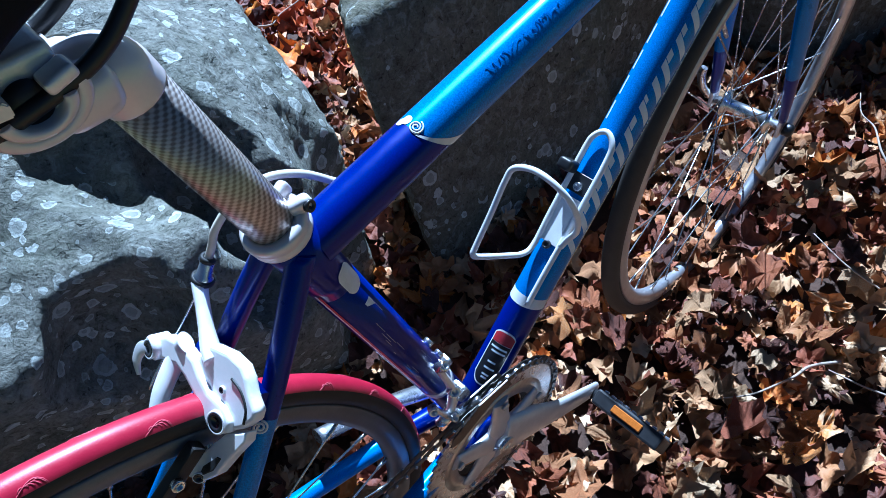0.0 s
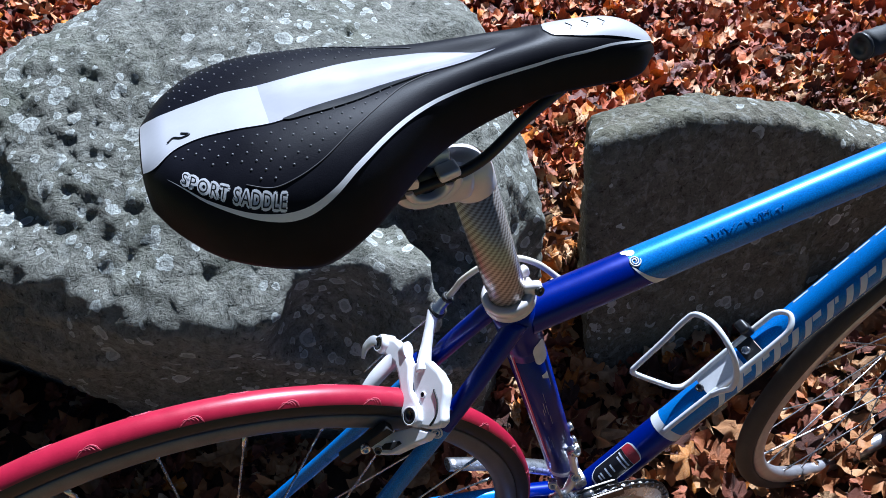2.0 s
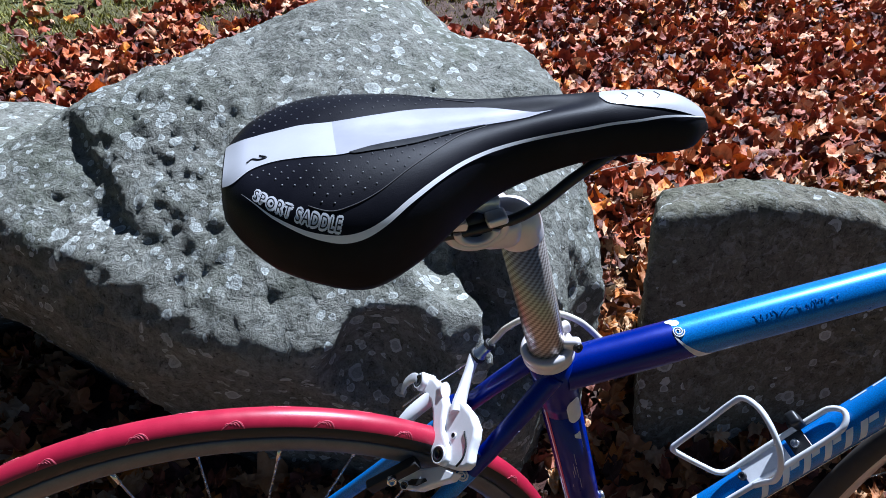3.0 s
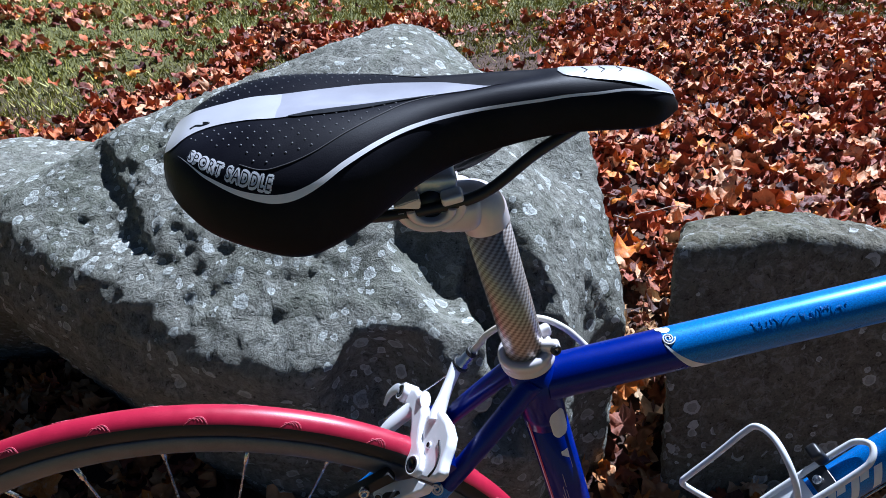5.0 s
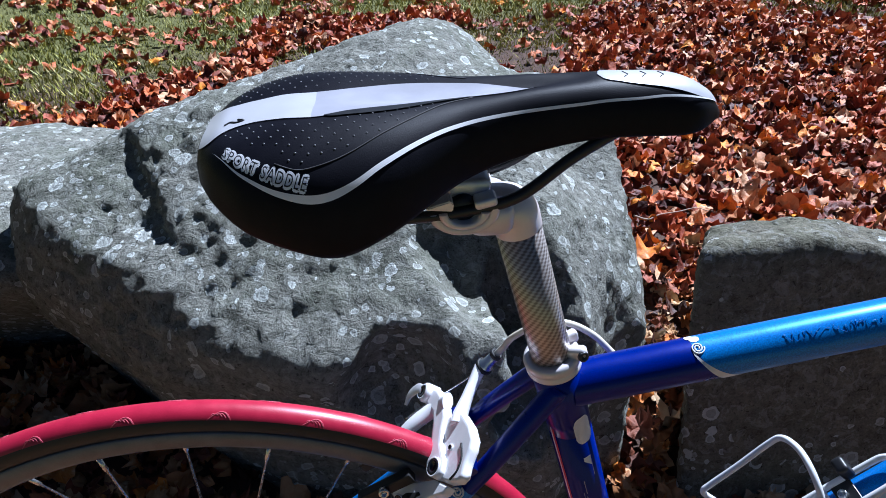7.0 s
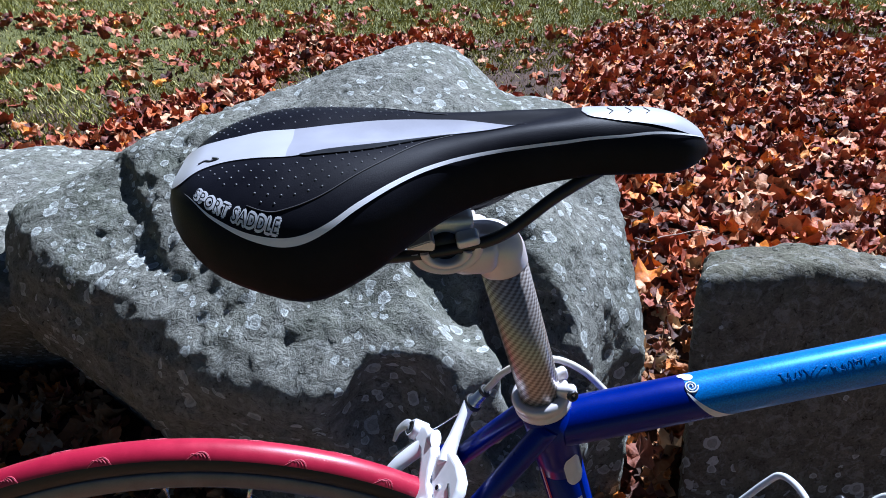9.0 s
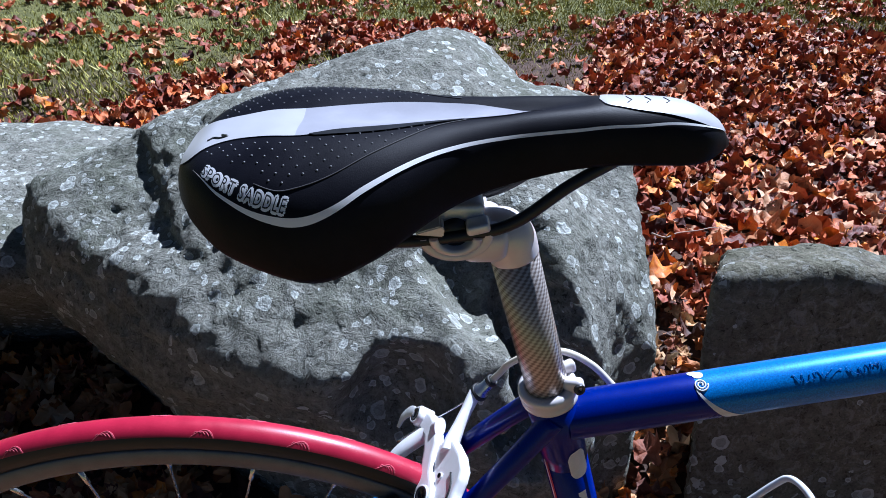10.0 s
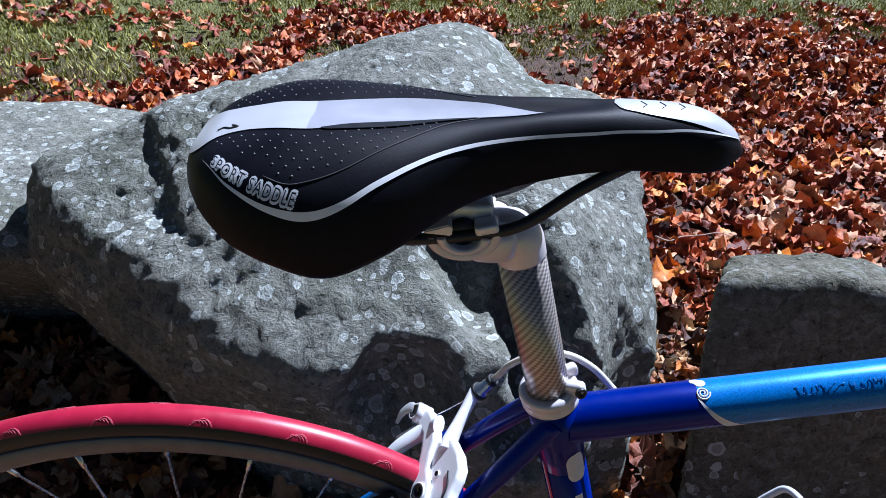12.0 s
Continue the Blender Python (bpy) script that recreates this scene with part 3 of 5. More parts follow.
for sgn in (-1, 1):
    stay("seat_stay", [(-0.117, sgn * 0.013, 0.676), (-0.152, sgn * 0.023, 0.632), (-0.192, sgn * 0.031, 0.581), (-0.290, sgn * 0.047, 0.463), REAR + Vector((0.012, sgn * 0.062, 0.018))], (0.0088, 0.0066), 0.46, "seat stay, navy above and sky blue below")
    stay("chain_stay", [BB + Vector((-0.010, sgn * 0.020, -0.003)), (-0.10, sgn * 0.034, 0.283), (-0.26, sgn * 0.052, 0.308), REAR + Vector((0.020, sgn * 0.062, -0.006))], (0.0125, 0.0075), 0.22, "chain stay, navy near the cranks")
    part("dropout", block((0.042, 0.006, 0.034), 0.0015, 2, Matrix.Translation(REAR + Vector((0.006, sgn * 0.064, 0)))), ALLOY, bicycle)
part("stay_bridge", tube((-0.186, -0.032, 0.606), (-0.186, 0.032, 0.606), 0.0085, sides=20), NAVY, bicycle)

# graphics on the frame
def on_top(s, q):
    return on_tube(TT_A + TT_AXIS * 0.008, tx, tside, tup, 0.0180, s, q)


def on_down(s, q):
    return on_tube(DT_A + DT_AXIS * 0.02, dx, dside, dup, 0.0193, s, q)


tube_patch("white_band", on_down, (range(-180, 181, 12), lambda q: (0.131 - 0.004 * math.cos(radians(q)), 0.143 - 0.004 * math.cos(radians(q)))), WHITE_PAINT, down_tube, "white painted band", 2)
# a tapering white sweep from the scroll down to the underside, and a thin line under the tube
tube_patch("white_line", on_top, (range(22, 128, 5), lambda q: (0.0925 + 0.016 * max(0.0, (q - 30) / 75) ** 1.3, 0.0940 + 0.016 * max(0.0, (q - 30) / 75) ** 1.3 + 0.0078 * max(0.0, (q - 30) / 75) ** 1.6)), WHITE_PAINT, top_tube, "white scroll line", 2)
tube_patch("white_line", on_top, (range(128, 134, 2), lambda q: (0.124, 0.190)), WHITE_PAINT, top_tube, "thin white line", 4)
tube_patch("white_line", on_top, (range(131, 137, 2), lambda q: (0.020, 0.088)), WHITE_PAINT, top_tube, "thin white line", 4)


def scroll(where, s0, q0, size, turns, material, parent):
    """A small painted spiral on a tube."""
    line = []
    for i in range(40):
        w = i / 39 * turns * 2 * math.pi
        r = size * (1 - 0.82 * i / 39)
        line.append(where(s0 + r * math.cos(w), q0 + math.degrees(r * math.sin(w) / 0.0178)))
    part("scroll", sweep(line, 0.0006, 6), material, parent, "white painted scroll")


scroll(on_top, 0.0970, 18, 0.0050, 2.2, WHITE_PAINT, top_tube)
for s_, q_, r_ in ((0.0975, -12, 0.0040), (0.0945, -22, 0.0034)):
    tube_patch("scroll_bud", on_top, ([q_ + math.degrees(r_ / 0.018) * k / 6 for k in range(-6, 7)], lambda q, s_=s_, q_=q_, r_=r_: (s_ - math.sqrt(max(0.0, r_ ** 2 - (radians(q - q_) * 0.018) ** 2)), s_ + math.sqrt(max(0.0, r_ ** 2 - (radians(q - q_) * 0.018) ** 2)))), WHITE_PAINT, top_tube, "white painted bud", 3)

# small scroll where the near seat stay changes colour
SC = Vector((-0.1947, -0.0363, 0.5920))
su, sw = Vector((0.63, 0.10, 0.77)), Vector((0.62, -0.55, -0.44)).normalized()
coil = [SC + su * (0.0052 * (1 - 0.82 * i / 35) * math.cos(i / 35 * 4.0 * math.pi)) + sw * (0.0052 * (1 - 0.82 * i / 35) * math.sin(i / 35 * 4.0 * math.pi)) for i in range(36)]
part("scroll", sweep(coil, 0.0008, 6), WHITE_PAINT, bicycle, "white painted scroll on the stay")

# maker's lettering as plain slanted bars
BARS = [(0.204, 0.026), (0.230, 0.026), (0.256, 0.024), (0.281, 0.024), (0.305, 0.010), (0.322, 0.026), (0.350, 0.018), (0.374, 0.010), (0.391, 0.024), (0.417, 0.022), (0.443, 0.026)]
for s0, wide in BARS:
    tube_patch("letter_bar", on_down, (range(38, 95, 4), lambda q, s0=s0: (s0 - (q - 66) * 0.00026, s0 + 0.0085 - (q - 66) * 0.00026)), LETTER, down_tube, "", 2)
    if wide > 0.015:
        tube_patch("letter_bar", on_down, (range(38, 55, 4), lambda q, s0=s0, wide=wide: (s0 + 0.0095 - (q - 66) * 0.00026, s0 + wide * 0.78 - (q - 66) * 0.00026)), LETTER, down_tube, "", 2)
# broken white pinstripe along the upper side of the down tube
for k in range(9):
    a0 = 0.335 + k * 0.026
    tube_patch("pinstripe", on_down, (range(-46, -37, 4), lambda q, a0=a0: (a0, a0 + 0.019)), WHITE_PAINT, down_tube, "", 4)
# label on the down tube: black with a red head and unreadable lines
tube_patch("frame_label", on_down, (range(-20, 61, 5), lambda q: (0.025 + 0.012 * abs((q - 20) / 40) ** 3, 0.094 - 0.006 * abs((q - 20) / 40) ** 3)), WHITE_PAINT, down_tube, "black and red oval label with a white rim", 8)
on_label = lambda s, q: on_tube(DT_A + DT_AXIS * 0.02, dx, dside, dup, 0.0196, s, q)
tube_patch("label_field", on_label, (range(-16, 58, 4), lambda q: (0.027 + 0.011 * abs((q - 20) / 38) ** 3, 0.078)), STICKER_BLACK, down_tube, "", 8)
tube_patch("label_head", on_label, (range(-16, 58, 4), lambda q: (0.0785, 0.092 - 0.005 * abs((q - 20) / 38) ** 3)), RED_TRIM, down_tube, "", 4)
for s0, lo, hi in ((0.072, -8, 48), (0.067, 0, 50), (0.054, 6, 34), (0.046, 4, 40), (0.038, 8, 32), (0.034, 10, 30)):
    tube_patch("label_line", lambda s, q: on_tube(DT_A + DT_AXIS * 0.02, dx, dside, dup, 0.0198, s, q), (range(lo, hi + 1, 4), lambda q, s0=s0: (s0, s0 + 0.0022)), LETTER, down_tube, "", 1)
# faded script on the top tube, unreadable
rs = random.Random(4)
for k in range(11):
    s0 = 0.160 + k * 0.0068
    line = [on_top(s0 + 0.0066 * i / 5 + rs.uniform(-0.0012, 0.0012), 38 + rs.uniform(-12, 12)) for i in range(6)]
    part("script_stroke", sweep(smooth_line(line, 4), 0.00022, 5), SCRIPT, top_tube)


# seat tube trim
def on_seat(s, q):
    return on_tube(BB, ST_AXIS, Vector((0, 1, 0)), Vector((0.9615, 0, 0.2747)), 0.0177, s, q)


tube_patch("red_trim", on_seat, (range(142, 149, 3), lambda q: (0.16, 0.385)), RED_TRIM, seat_tube, "thin red trim line", 6)
tube_patch("white_trim", on_seat, (range(149, 158, 3), lambda q: (0.155, 0.385)), LETTER, seat_tube, "thin pale trim line", 6)
tube_patch("white_mark", lambda s_, q: on_tube(BB, ST_AXIS, Vector((0, 1, 0)), Vector((0.9615, 0, 0.2747)), 0.0186, s_, q), (range(38, 87, 4), lambda q: (0.357 + 0.007 * abs((q - 62) / 24) ** 4, 0.387 - 0.007 * abs((q - 62) / 24) ** 4)), WHITE_PAINT, seat_tube, "worn white painted mark", 6)
tube_patch("white_mark", on_seat, (range(58, 80, 3), lambda q: (0.326 + 0.0004 * (q - 58), 0.339)), LETTER, seat_tube, "worn white painted mark", 6)
# pale scuffs along the tube
for k in range(16):
    s0, q0, l0 = rs.uniform(0.15, 0.33), rs.choice((rs.uniform(55, 75), rs.uniform(84, 118))), rs.uniform(0.006, 0.022)
    tube_patch("scuff", on_seat, ([q0 + 0.9 * i for i in range(3)], lambda q, s0=s0, l0=l0, q0=q0: (s0 + 0.001 * abs(q - q0 - 0.9), s0 + l0 - 0.002 * abs(q - q0 - 0.9))), SCUFF, seat_tube, "", 3)

# seat clamp
clamp = part("seat_clamp", moved(lathe([(0.0153, 0.0), (0.0195, 0.0), (0.0207, 0.0012), (0.0211, 0.0030), (0.0206, 0.0048), (0.0200, 0.0058), (0.0206, 0.0068), (0.0214, 0.0085), (0.0215, 0.0115), (0.0206, 0.0138), (0.0190, 0.0148), (0.0153, 0.0150)], 64), frame_from(st_at(0.432), ST_AXIS) @ Matrix.Rotation(radians(-90), 4, "X") @ Matrix.Scale(-1, 4, (0, 1, 0))), CLAMP_WHITE, bicycle, "white alloy seat clamp")
CC = st_at(0.440)
ring_m = frame_from(CC, ST_AXIS)
part("clamp_ear", block((0.0150, 0.0090, 0.0112), 0.0045, 5, ring_m @ Matrix.Translation((0.0178, -0.0095, 0.0085)) @ Matrix.Rotation(radians(-24), 4, "Z")), CLAMP_WHITE, clamp)
part("clamp_ear", block((0.0120, 0.0080, 0.0105), 0.0038, 5, ring_m @ Matrix.Translation((0.0170, 0.0080, 0.0085)) @ Matrix.Rotation(radians(18), 4, "Z")), CLAMP_WHITE, clamp)
part("clamp_bolt", moved(bolt(0.0040, 0.0030), frame_from(ring_m @ Vector((0.0205, -0.0142, 0.0088)), (0.30, -1, 0.25), (0, 0, 1))), DARK_STEEL, clamp, "dark recessed socket bolt")

# seat post
post = part("seat_post", tube((0, 0, 0), (0, 0, 0.212), 0.0152, 0.0152, 40), CARBON, bicycle, "silver carbon-weave seat post")
post.matrix_basis = frame_from(st_at(0.36), ST_AXIS)
head_line = smooth_line([st_at(0.562), st_at(0.570), (-0.1585, 0, 0.8225), (-0.1640, 0, 0.8265), (-0.1740, 0, 0.8275), (-0.1840, 0, 0.8270), (-0.1900, 0, 0.8265)], 8)
nh = len(head_line)
head = part("post_head", sweep(head_line, [0.0157 + 0.0004 * math.sin(math.pi * i / (nh - 1)) - 0.0045 * max(0.0, i / (nh - 1) - 0.45) / 0.55 for i in range(nh)], 36), CLAMP_WHITE, post, "white cast alloy head")


def strip_wedge(at, sgn):
    """A thin wedge, sharp towards the tail."""
    bm = plate([(-0.0085, -0.0006), (0.0075, -0.0020), (0.0080, 0.0030), (0.0060, 0.0052), (-0.0070, 0.0010)], 0.0115, 0.0007)
    return moved(bm, Matrix.Translation(at))


CL = Vector((-0.1930, 0, 0.8385))


def half_ring(r0, r1, half, a0, a1, tilt=0.0, n=28):
    """Part of a thick ring about the y axis, from angle a0 to a1, with rounded rims."""
    bm = bmesh.new()
    e = 0.0012
    prof = [(r0, -half + e), (r0 + e, -half), (r1 - e, -half), (r1, -half + e), (r1, half - e), (r1 - e, half), (r0 + e, half), (r0, half - e)]
    rows = []
    for i in range(n + 1):
        w = radians(a0 + (a1 - a0) * i / n + tilt)
        rows.append([bm.verts.new((r * math.cos(w), y, r * math.sin(w))) for r, y in prof])
    for i in range(n):
        for k in range(8):
            bm.faces.new((rows[i][k], rows[i][(k + 1) % 8], rows[i + 1][(k + 1) % 8], rows[i + 1][k])).smooth = True
    bm.faces.new(rows[0])
    bm.faces.new(rows[-1][::-1])
    bmesh.ops.recalc_face_normals(bm, faces=bm.faces)
    return moved(bm, Matrix.Translation(CL) @ Matrix.Scale(1.28, 4, (1, 0, 0)))


part("yoke", block((0.030, 0.046, 0.0235), 0.0110, 6, Matrix.Translation((-0.1755, 0, 0.8275))), CLAMP_WHITE, head)
part("cradle", half_ring(0.0120, 0.0168, 0.0255, 186, 368), CLAMP_WHITE, head, "white half-round cradle")
part("lower_clamp", half_ring(0.0078, 0.0118, 0.0275, 184, 358), CLAMP_WHITE, post, "white lower rail clamp")
part("clamp_core", moved(lathe([(0.0, -0.0215), (0.0080, -0.0215), (0.0080, 0.0215), (0.0, 0.0215)], 24, False), Matrix.Translation(CL)), BLACK_PLASTIC, post)
for sgn in (-1, 1):
    part("upper_clamp", block((0.0135, 0.0120, 0.0062), 0.0026, 4, Matrix.Translation(CL + Vector((0.0125, sgn * 0.0225, 0.0062))) @ Matrix.Rotation(radians(-14), 4, "Y")), ALLOY, post, "silver upper rail clamp")
    part("upper_clamp", strip_wedge(CL + Vector((-0.0145, sgn * 0.0225, 0.0040)), sgn), ALLOY, post, "silver upper rail clamp")
part("clamp_bridge", block((0.026, 0.034, 0.012), 0.004, 3, Matrix.Translation(CL + Vector((0.004, 0, 0.0100)))), ALLOY, post)
part("clamp_bolt", tube(CL + Vector((-0.004, 0, -0.020)), CL + Vector((0.002, 0, 0.018)), 0.003, sides=12), STEEL, post)

# ---- saddle ----
X0, X1 = -0.3380, -0.0395


def lerp_table(u, table):
    for (a, va), (b, vb) in zip(table, table[1:]):
        if u <= b:
            i = table.index((a, va))
            t = max(0.0, (u - a) / (b - a))
            h = b - a
            m0 = (vb - table[i - 1][1]) / (b - table[i - 1][0]) if i else (vb - va) / h
            m1 = (table[i + 2][1] - va) / (table[i + 2][0] - a) if i + 2 < len(table) else (vb - va) / h
            return (2 * t ** 3 - 3 * t * t + 1) * va + (t ** 3 - 2 * t * t + t) * h * m0 + (3 * t * t - 2 * t ** 3) * vb + (t ** 3 - t * t) * h * m1
    return table[-1][1]


HALF = [(0.0, 0.030), (0.03, 0.046), (0.10, 0.066), (0.22, 0.075), (0.34, 0.066), (0.50, 0.036), (0.66, 0.0235), (0.85, 0.0205), (0.94, 0.0185), (1.0, 0.004)]
TOP = [(0.0, 0.888), (0.05, 0.8975), (0.18, 0.9070), (0.40, 0.9075), (0.62, 0.9105), (0.80, 0.910), (0.90, 0.908), (0.97, 0.899), (1.0, 0.888)]
LOW = [(0.0, 0.867), (0.06, 0.8585), (0.16, 0.8495), (0.25, 0.8435), (0.34, 0.851), (0.46, 0.865), (0.60, 0.875), (0.75, 0.881), (0.92, 0.881), (1.0, 0.884)]


def saddle_point(u, v, lift=0.0):
    """u from tail to nose; v 0 on the ridge, 1 at the skirt's lower edge (minus: the other side)."""
    def raw(u, v):
        u = min(max(u, 0.0), 1.0)
        w, top, low = lerp_table(u, HALF), lerp_table(u, TOP), lerp_table(u, LOW)
        a = abs(v)
        ph = a * radians(104)
        y = w * abs(math.sin(min(ph, math.pi / 2))) ** 0.86
        if ph > math.pi / 2:
            y -= (ph - math.pi / 2) * w * 0.35
        c = math.cos(ph)
        z = low + (top - low) * (abs(c) ** 0.62 if c > 0 else 0.0) + (0.0 if c > 0 else c * (top - low) * 0.2)
        # relief channel along the ridge
        width = lerp_table(u, [(0.0, 0.030), (0.15, 0.026), (0.35, 0.019), (0.55, 0.012), (0.66, 0.0085), (1.0, 0.008)])
        deep = 0.0085 * math.exp(-(y / width) ** 2) * lerp_table(u, [(0.0, 0.4), (0.10, 0.75), (0.3, 1.0), (0.5, 1.0), (0.62, 0.85), (0.70, 0.35), (0.76, 0.0), (1.0, 0.0)])
        return Vector((X0 + (X1 - X0) * u, y if v < 0 else -y, z - deep))
    p = raw(u, v)
    if lift:
        e = 0.004
        du = raw(u + e, v) - raw(u - e, v)
        dv = raw(u, v + e) - raw(u, v - e)
        n = du.cross(dv)
        n = n.normalized() if n.length > 1e-9 else Vector((0, 0, 1))
        if n.z < 0 and abs(v) < 0.8:
            n = -n
        if abs(v) >= 0.8 and n.y * v > 0:
            n = -n
        p = p + n * lift
    return p


saddle = part("saddle_cover", mesh_from("saddle_cover", *(lambda us, vs: (
    [saddle_point(u, v) for u in us for v in vs] + [Vector((X0 + 0.004, 0, 0.872)), Vector((X1, 0, 0.882))],
    [(i * len(vs) + k, i * len(vs) + k + 1, (i + 1) * len(vs) + k + 1, (i + 1) * len(vs) + k) for i in range(len(us) - 1) for k in range(len(vs) - 1)]
    + [(k + 1, k, len(us) * len(vs)) for k in range(len(vs) - 1)]
    + [((len(us) - 1) * len(vs) + k, (len(us) - 1) * len(vs) + k + 1, len(us) * len(vs) + 1) for k in range(len(vs) - 1)]))(
    [1 - (1 - i / 90) ** 1.0 for i in range(91)], [-1 + 2 * k / 72 for k in range(73)]), VINYL), VINYL, bicycle, "padded black vinyl saddle with white and silver trim")


def skin(name, us, span, material, label="", lift=0.0006, steps=10):
    """A trim panel lying on the saddle: span(u) gives its two edges in v."""
    bm = bmesh.new()
    rows = []
    for u in us:
        v0, v1 = span(u)
        rows.append([bm.verts.new(saddle_point(u, v0 + (v1 - v0) * k / steps, lift)) for k in range(steps + 1)])
    for i in range(len(rows) - 1):
        for k in range(steps):
            bm.faces.new((rows[i][k], rows[i][k + 1], rows[i + 1][k + 1], rows[i + 1][k])).smooth = True
    bmesh.ops.recalc_face_normals(bm, faces=bm.faces)
    return part(name, bm, material, saddle, label)


def grid(a, b, n):
    return [a + (b - a) * i / n for i in range(n + 1)]


def centre_edge(u):
    return lerp_table(u, [(0.0, 0.42), (0.03, 0.33), (0.06, 0.225), (0.095, 0.188), (0.15, 0.200), (0.22, 0.217), (0.28, 0.182), (0.35, 0.163), (0.43, 0.158), (0.50, 0.19), (0.56, 0.22), (0.60, 0.20), (0.645, 0.06)])


def far_edge(u):
    return lerp_table(u, [(0.0, -0.30), (0.03, -0.13), (0.09, -0.07), (0.15, -0.058), (0.21, -0.05), (0.30, -0.078), (0.39, -0.115), (0.46, -0.13), (0.52, -0.12), (0.575, -0.06), (0.61, 0.0), (0.645, 0.05)])


skin("white_panel", grid(0.004, 0.212, 30), lambda u: (far_edge(u), centre_edge(u)), SADDLE_WHITE, "glossy white rear panel")
skin("silver_panel", grid(0.212, 0.645, 50), lambda u: (far_edge(u), centre_edge(u)), SADDLE_SILVER, "silver centre panel in the relief channel")


def nose_edge(u):
    return lerp_table(u, [(0.745, 0.0), (0.752, 0.13), (0.78, 0.20), (0.82, 0.27), (0.92, 0.39), (0.97, 0.42), (0.985, 0.30)])


skin("nose_panel", grid(0.745, 0.985, 40), lambda u: (-nose_edge(u), nose_edge(u)), SADDLE_WHITE, "white nose panel")
STRIPE = [(0.03, 0.445), (0.065, 0.522), (0.095, 0.588), (0.145, 0.655), (0.19, 0.673), (0.235, 0.662), (0.285, 0.620), (0.33, 0.562), (0.38, 0.518), (0.43, 0.503), (0.485, 0.513), (0.535, 0.527), (0.59, 0.543), (0.645, 0.553), (0.70, 0.552), (0.75, 0.528), (0.81, 0.508), (0.86, 0.475), (0.905, 0.450), (0.945, 0.430), (0.985, 0.41)]
EDGE = [(0.04, 0.35), (0.09, 0.42), (0.15, 0.50), (0.19, 0.535), (0.225, 0.513), (0.28, 0.456), (0.34, 0.370), (0.405, 0.294), (0.45, 0.240), (0.52, 0.20)]
for sgn in (1, -1):
    skin("side_stripe", grid(0.042, 0.985, 110), lambda u, sgn=sgn: (sgn * (lerp_table(u, STRIPE) - 0.014), sgn * (lerp_table(u, STRIPE) - 0.014 + lerp_table(u, [(0.04, 0.0), (0.09, 0.020), (0.15, 0.030), (0.21, 0.040), (0.32, 0.036), (0.5, 0.036), (0.9, 0.036), (1.0, 0.0)]))), STRIPE_WHITE, "thin silver-white side stripe", 0.0007, 3)
    # sewn edge of the dotted panel
    part("seam", sweep([saddle_point(u, sgn * lerp_table(u, EDGE), 0.0002) for u in grid(0.155, 0.50, 50)], 0.0003, 5), SEAM, saddle)
    # small embossed dots in slanting rows
    dots = bmesh.new()
    for i in range(22):
        for k in range(10):
            u = 0.060 + i * 0.0215 + (k % 2) * 0.0108
            if u > 0.44:
                continue
            v = (centre_edge(u) if sgn > 0 else -far_edge(u)) + 0.050 + k * 0.045
            limit = lerp_table(u, EDGE) - 0.03 if u > 0.17 else lerp_table(u, EDGE) - 0.075
            if sgn < 0:
                limit = 0.72
            if v > limit:
                continue
            bmesh.ops.create_icosphere(dots, subdivisions=2, radius=0.00062, matrix=Matrix.Translation(saddle_point(u, sgn * v, -0.0001)))
    part("embossed_dots", dots, DOT_GREY, saddle, "rows of small embossed dots")
# slits beside the centre panel
for sgn in (1,):
    skin("relief_slit", grid(0.235, 0.50, 30), lambda u, sgn=sgn: (sgn * (centre_edge(u) - 0.005), sgn * (centre_edge(u) + 0.052 * math.sin(math.pi * min(1, max(0, (u - 0.235) / 0.265))) ** 0.6)), STICKER_BLACK, "", 0.0008, 3)
# chevrons on the nose panel
for k in range(3):
    u = 0.80 + k * 0.035
    part("chevron", sweep([saddle_point(u - 0.008, 0.11, 0.0008), saddle_point(u + 0.002, 0.04, 0.0008), saddle_point(u - 0.005, -0.04, 0.0008)], 0.00025, 5), STICKER_BLACK, saddle)
# small dark mark on the rear panel
part("rear_mark", sweep(smooth_line([saddle_point(0.075, 0.10, 0.0008), saddle_point(0.088, 0.13, 0.0008), saddle_point(0.075, 0.14, 0.0008), saddle_point(0.062, 0.12, 0.0008), saddle_point(0.052, 0.15, 0.0008)], 6), 0.0006, 6), STICKER_BLACK, saddle)


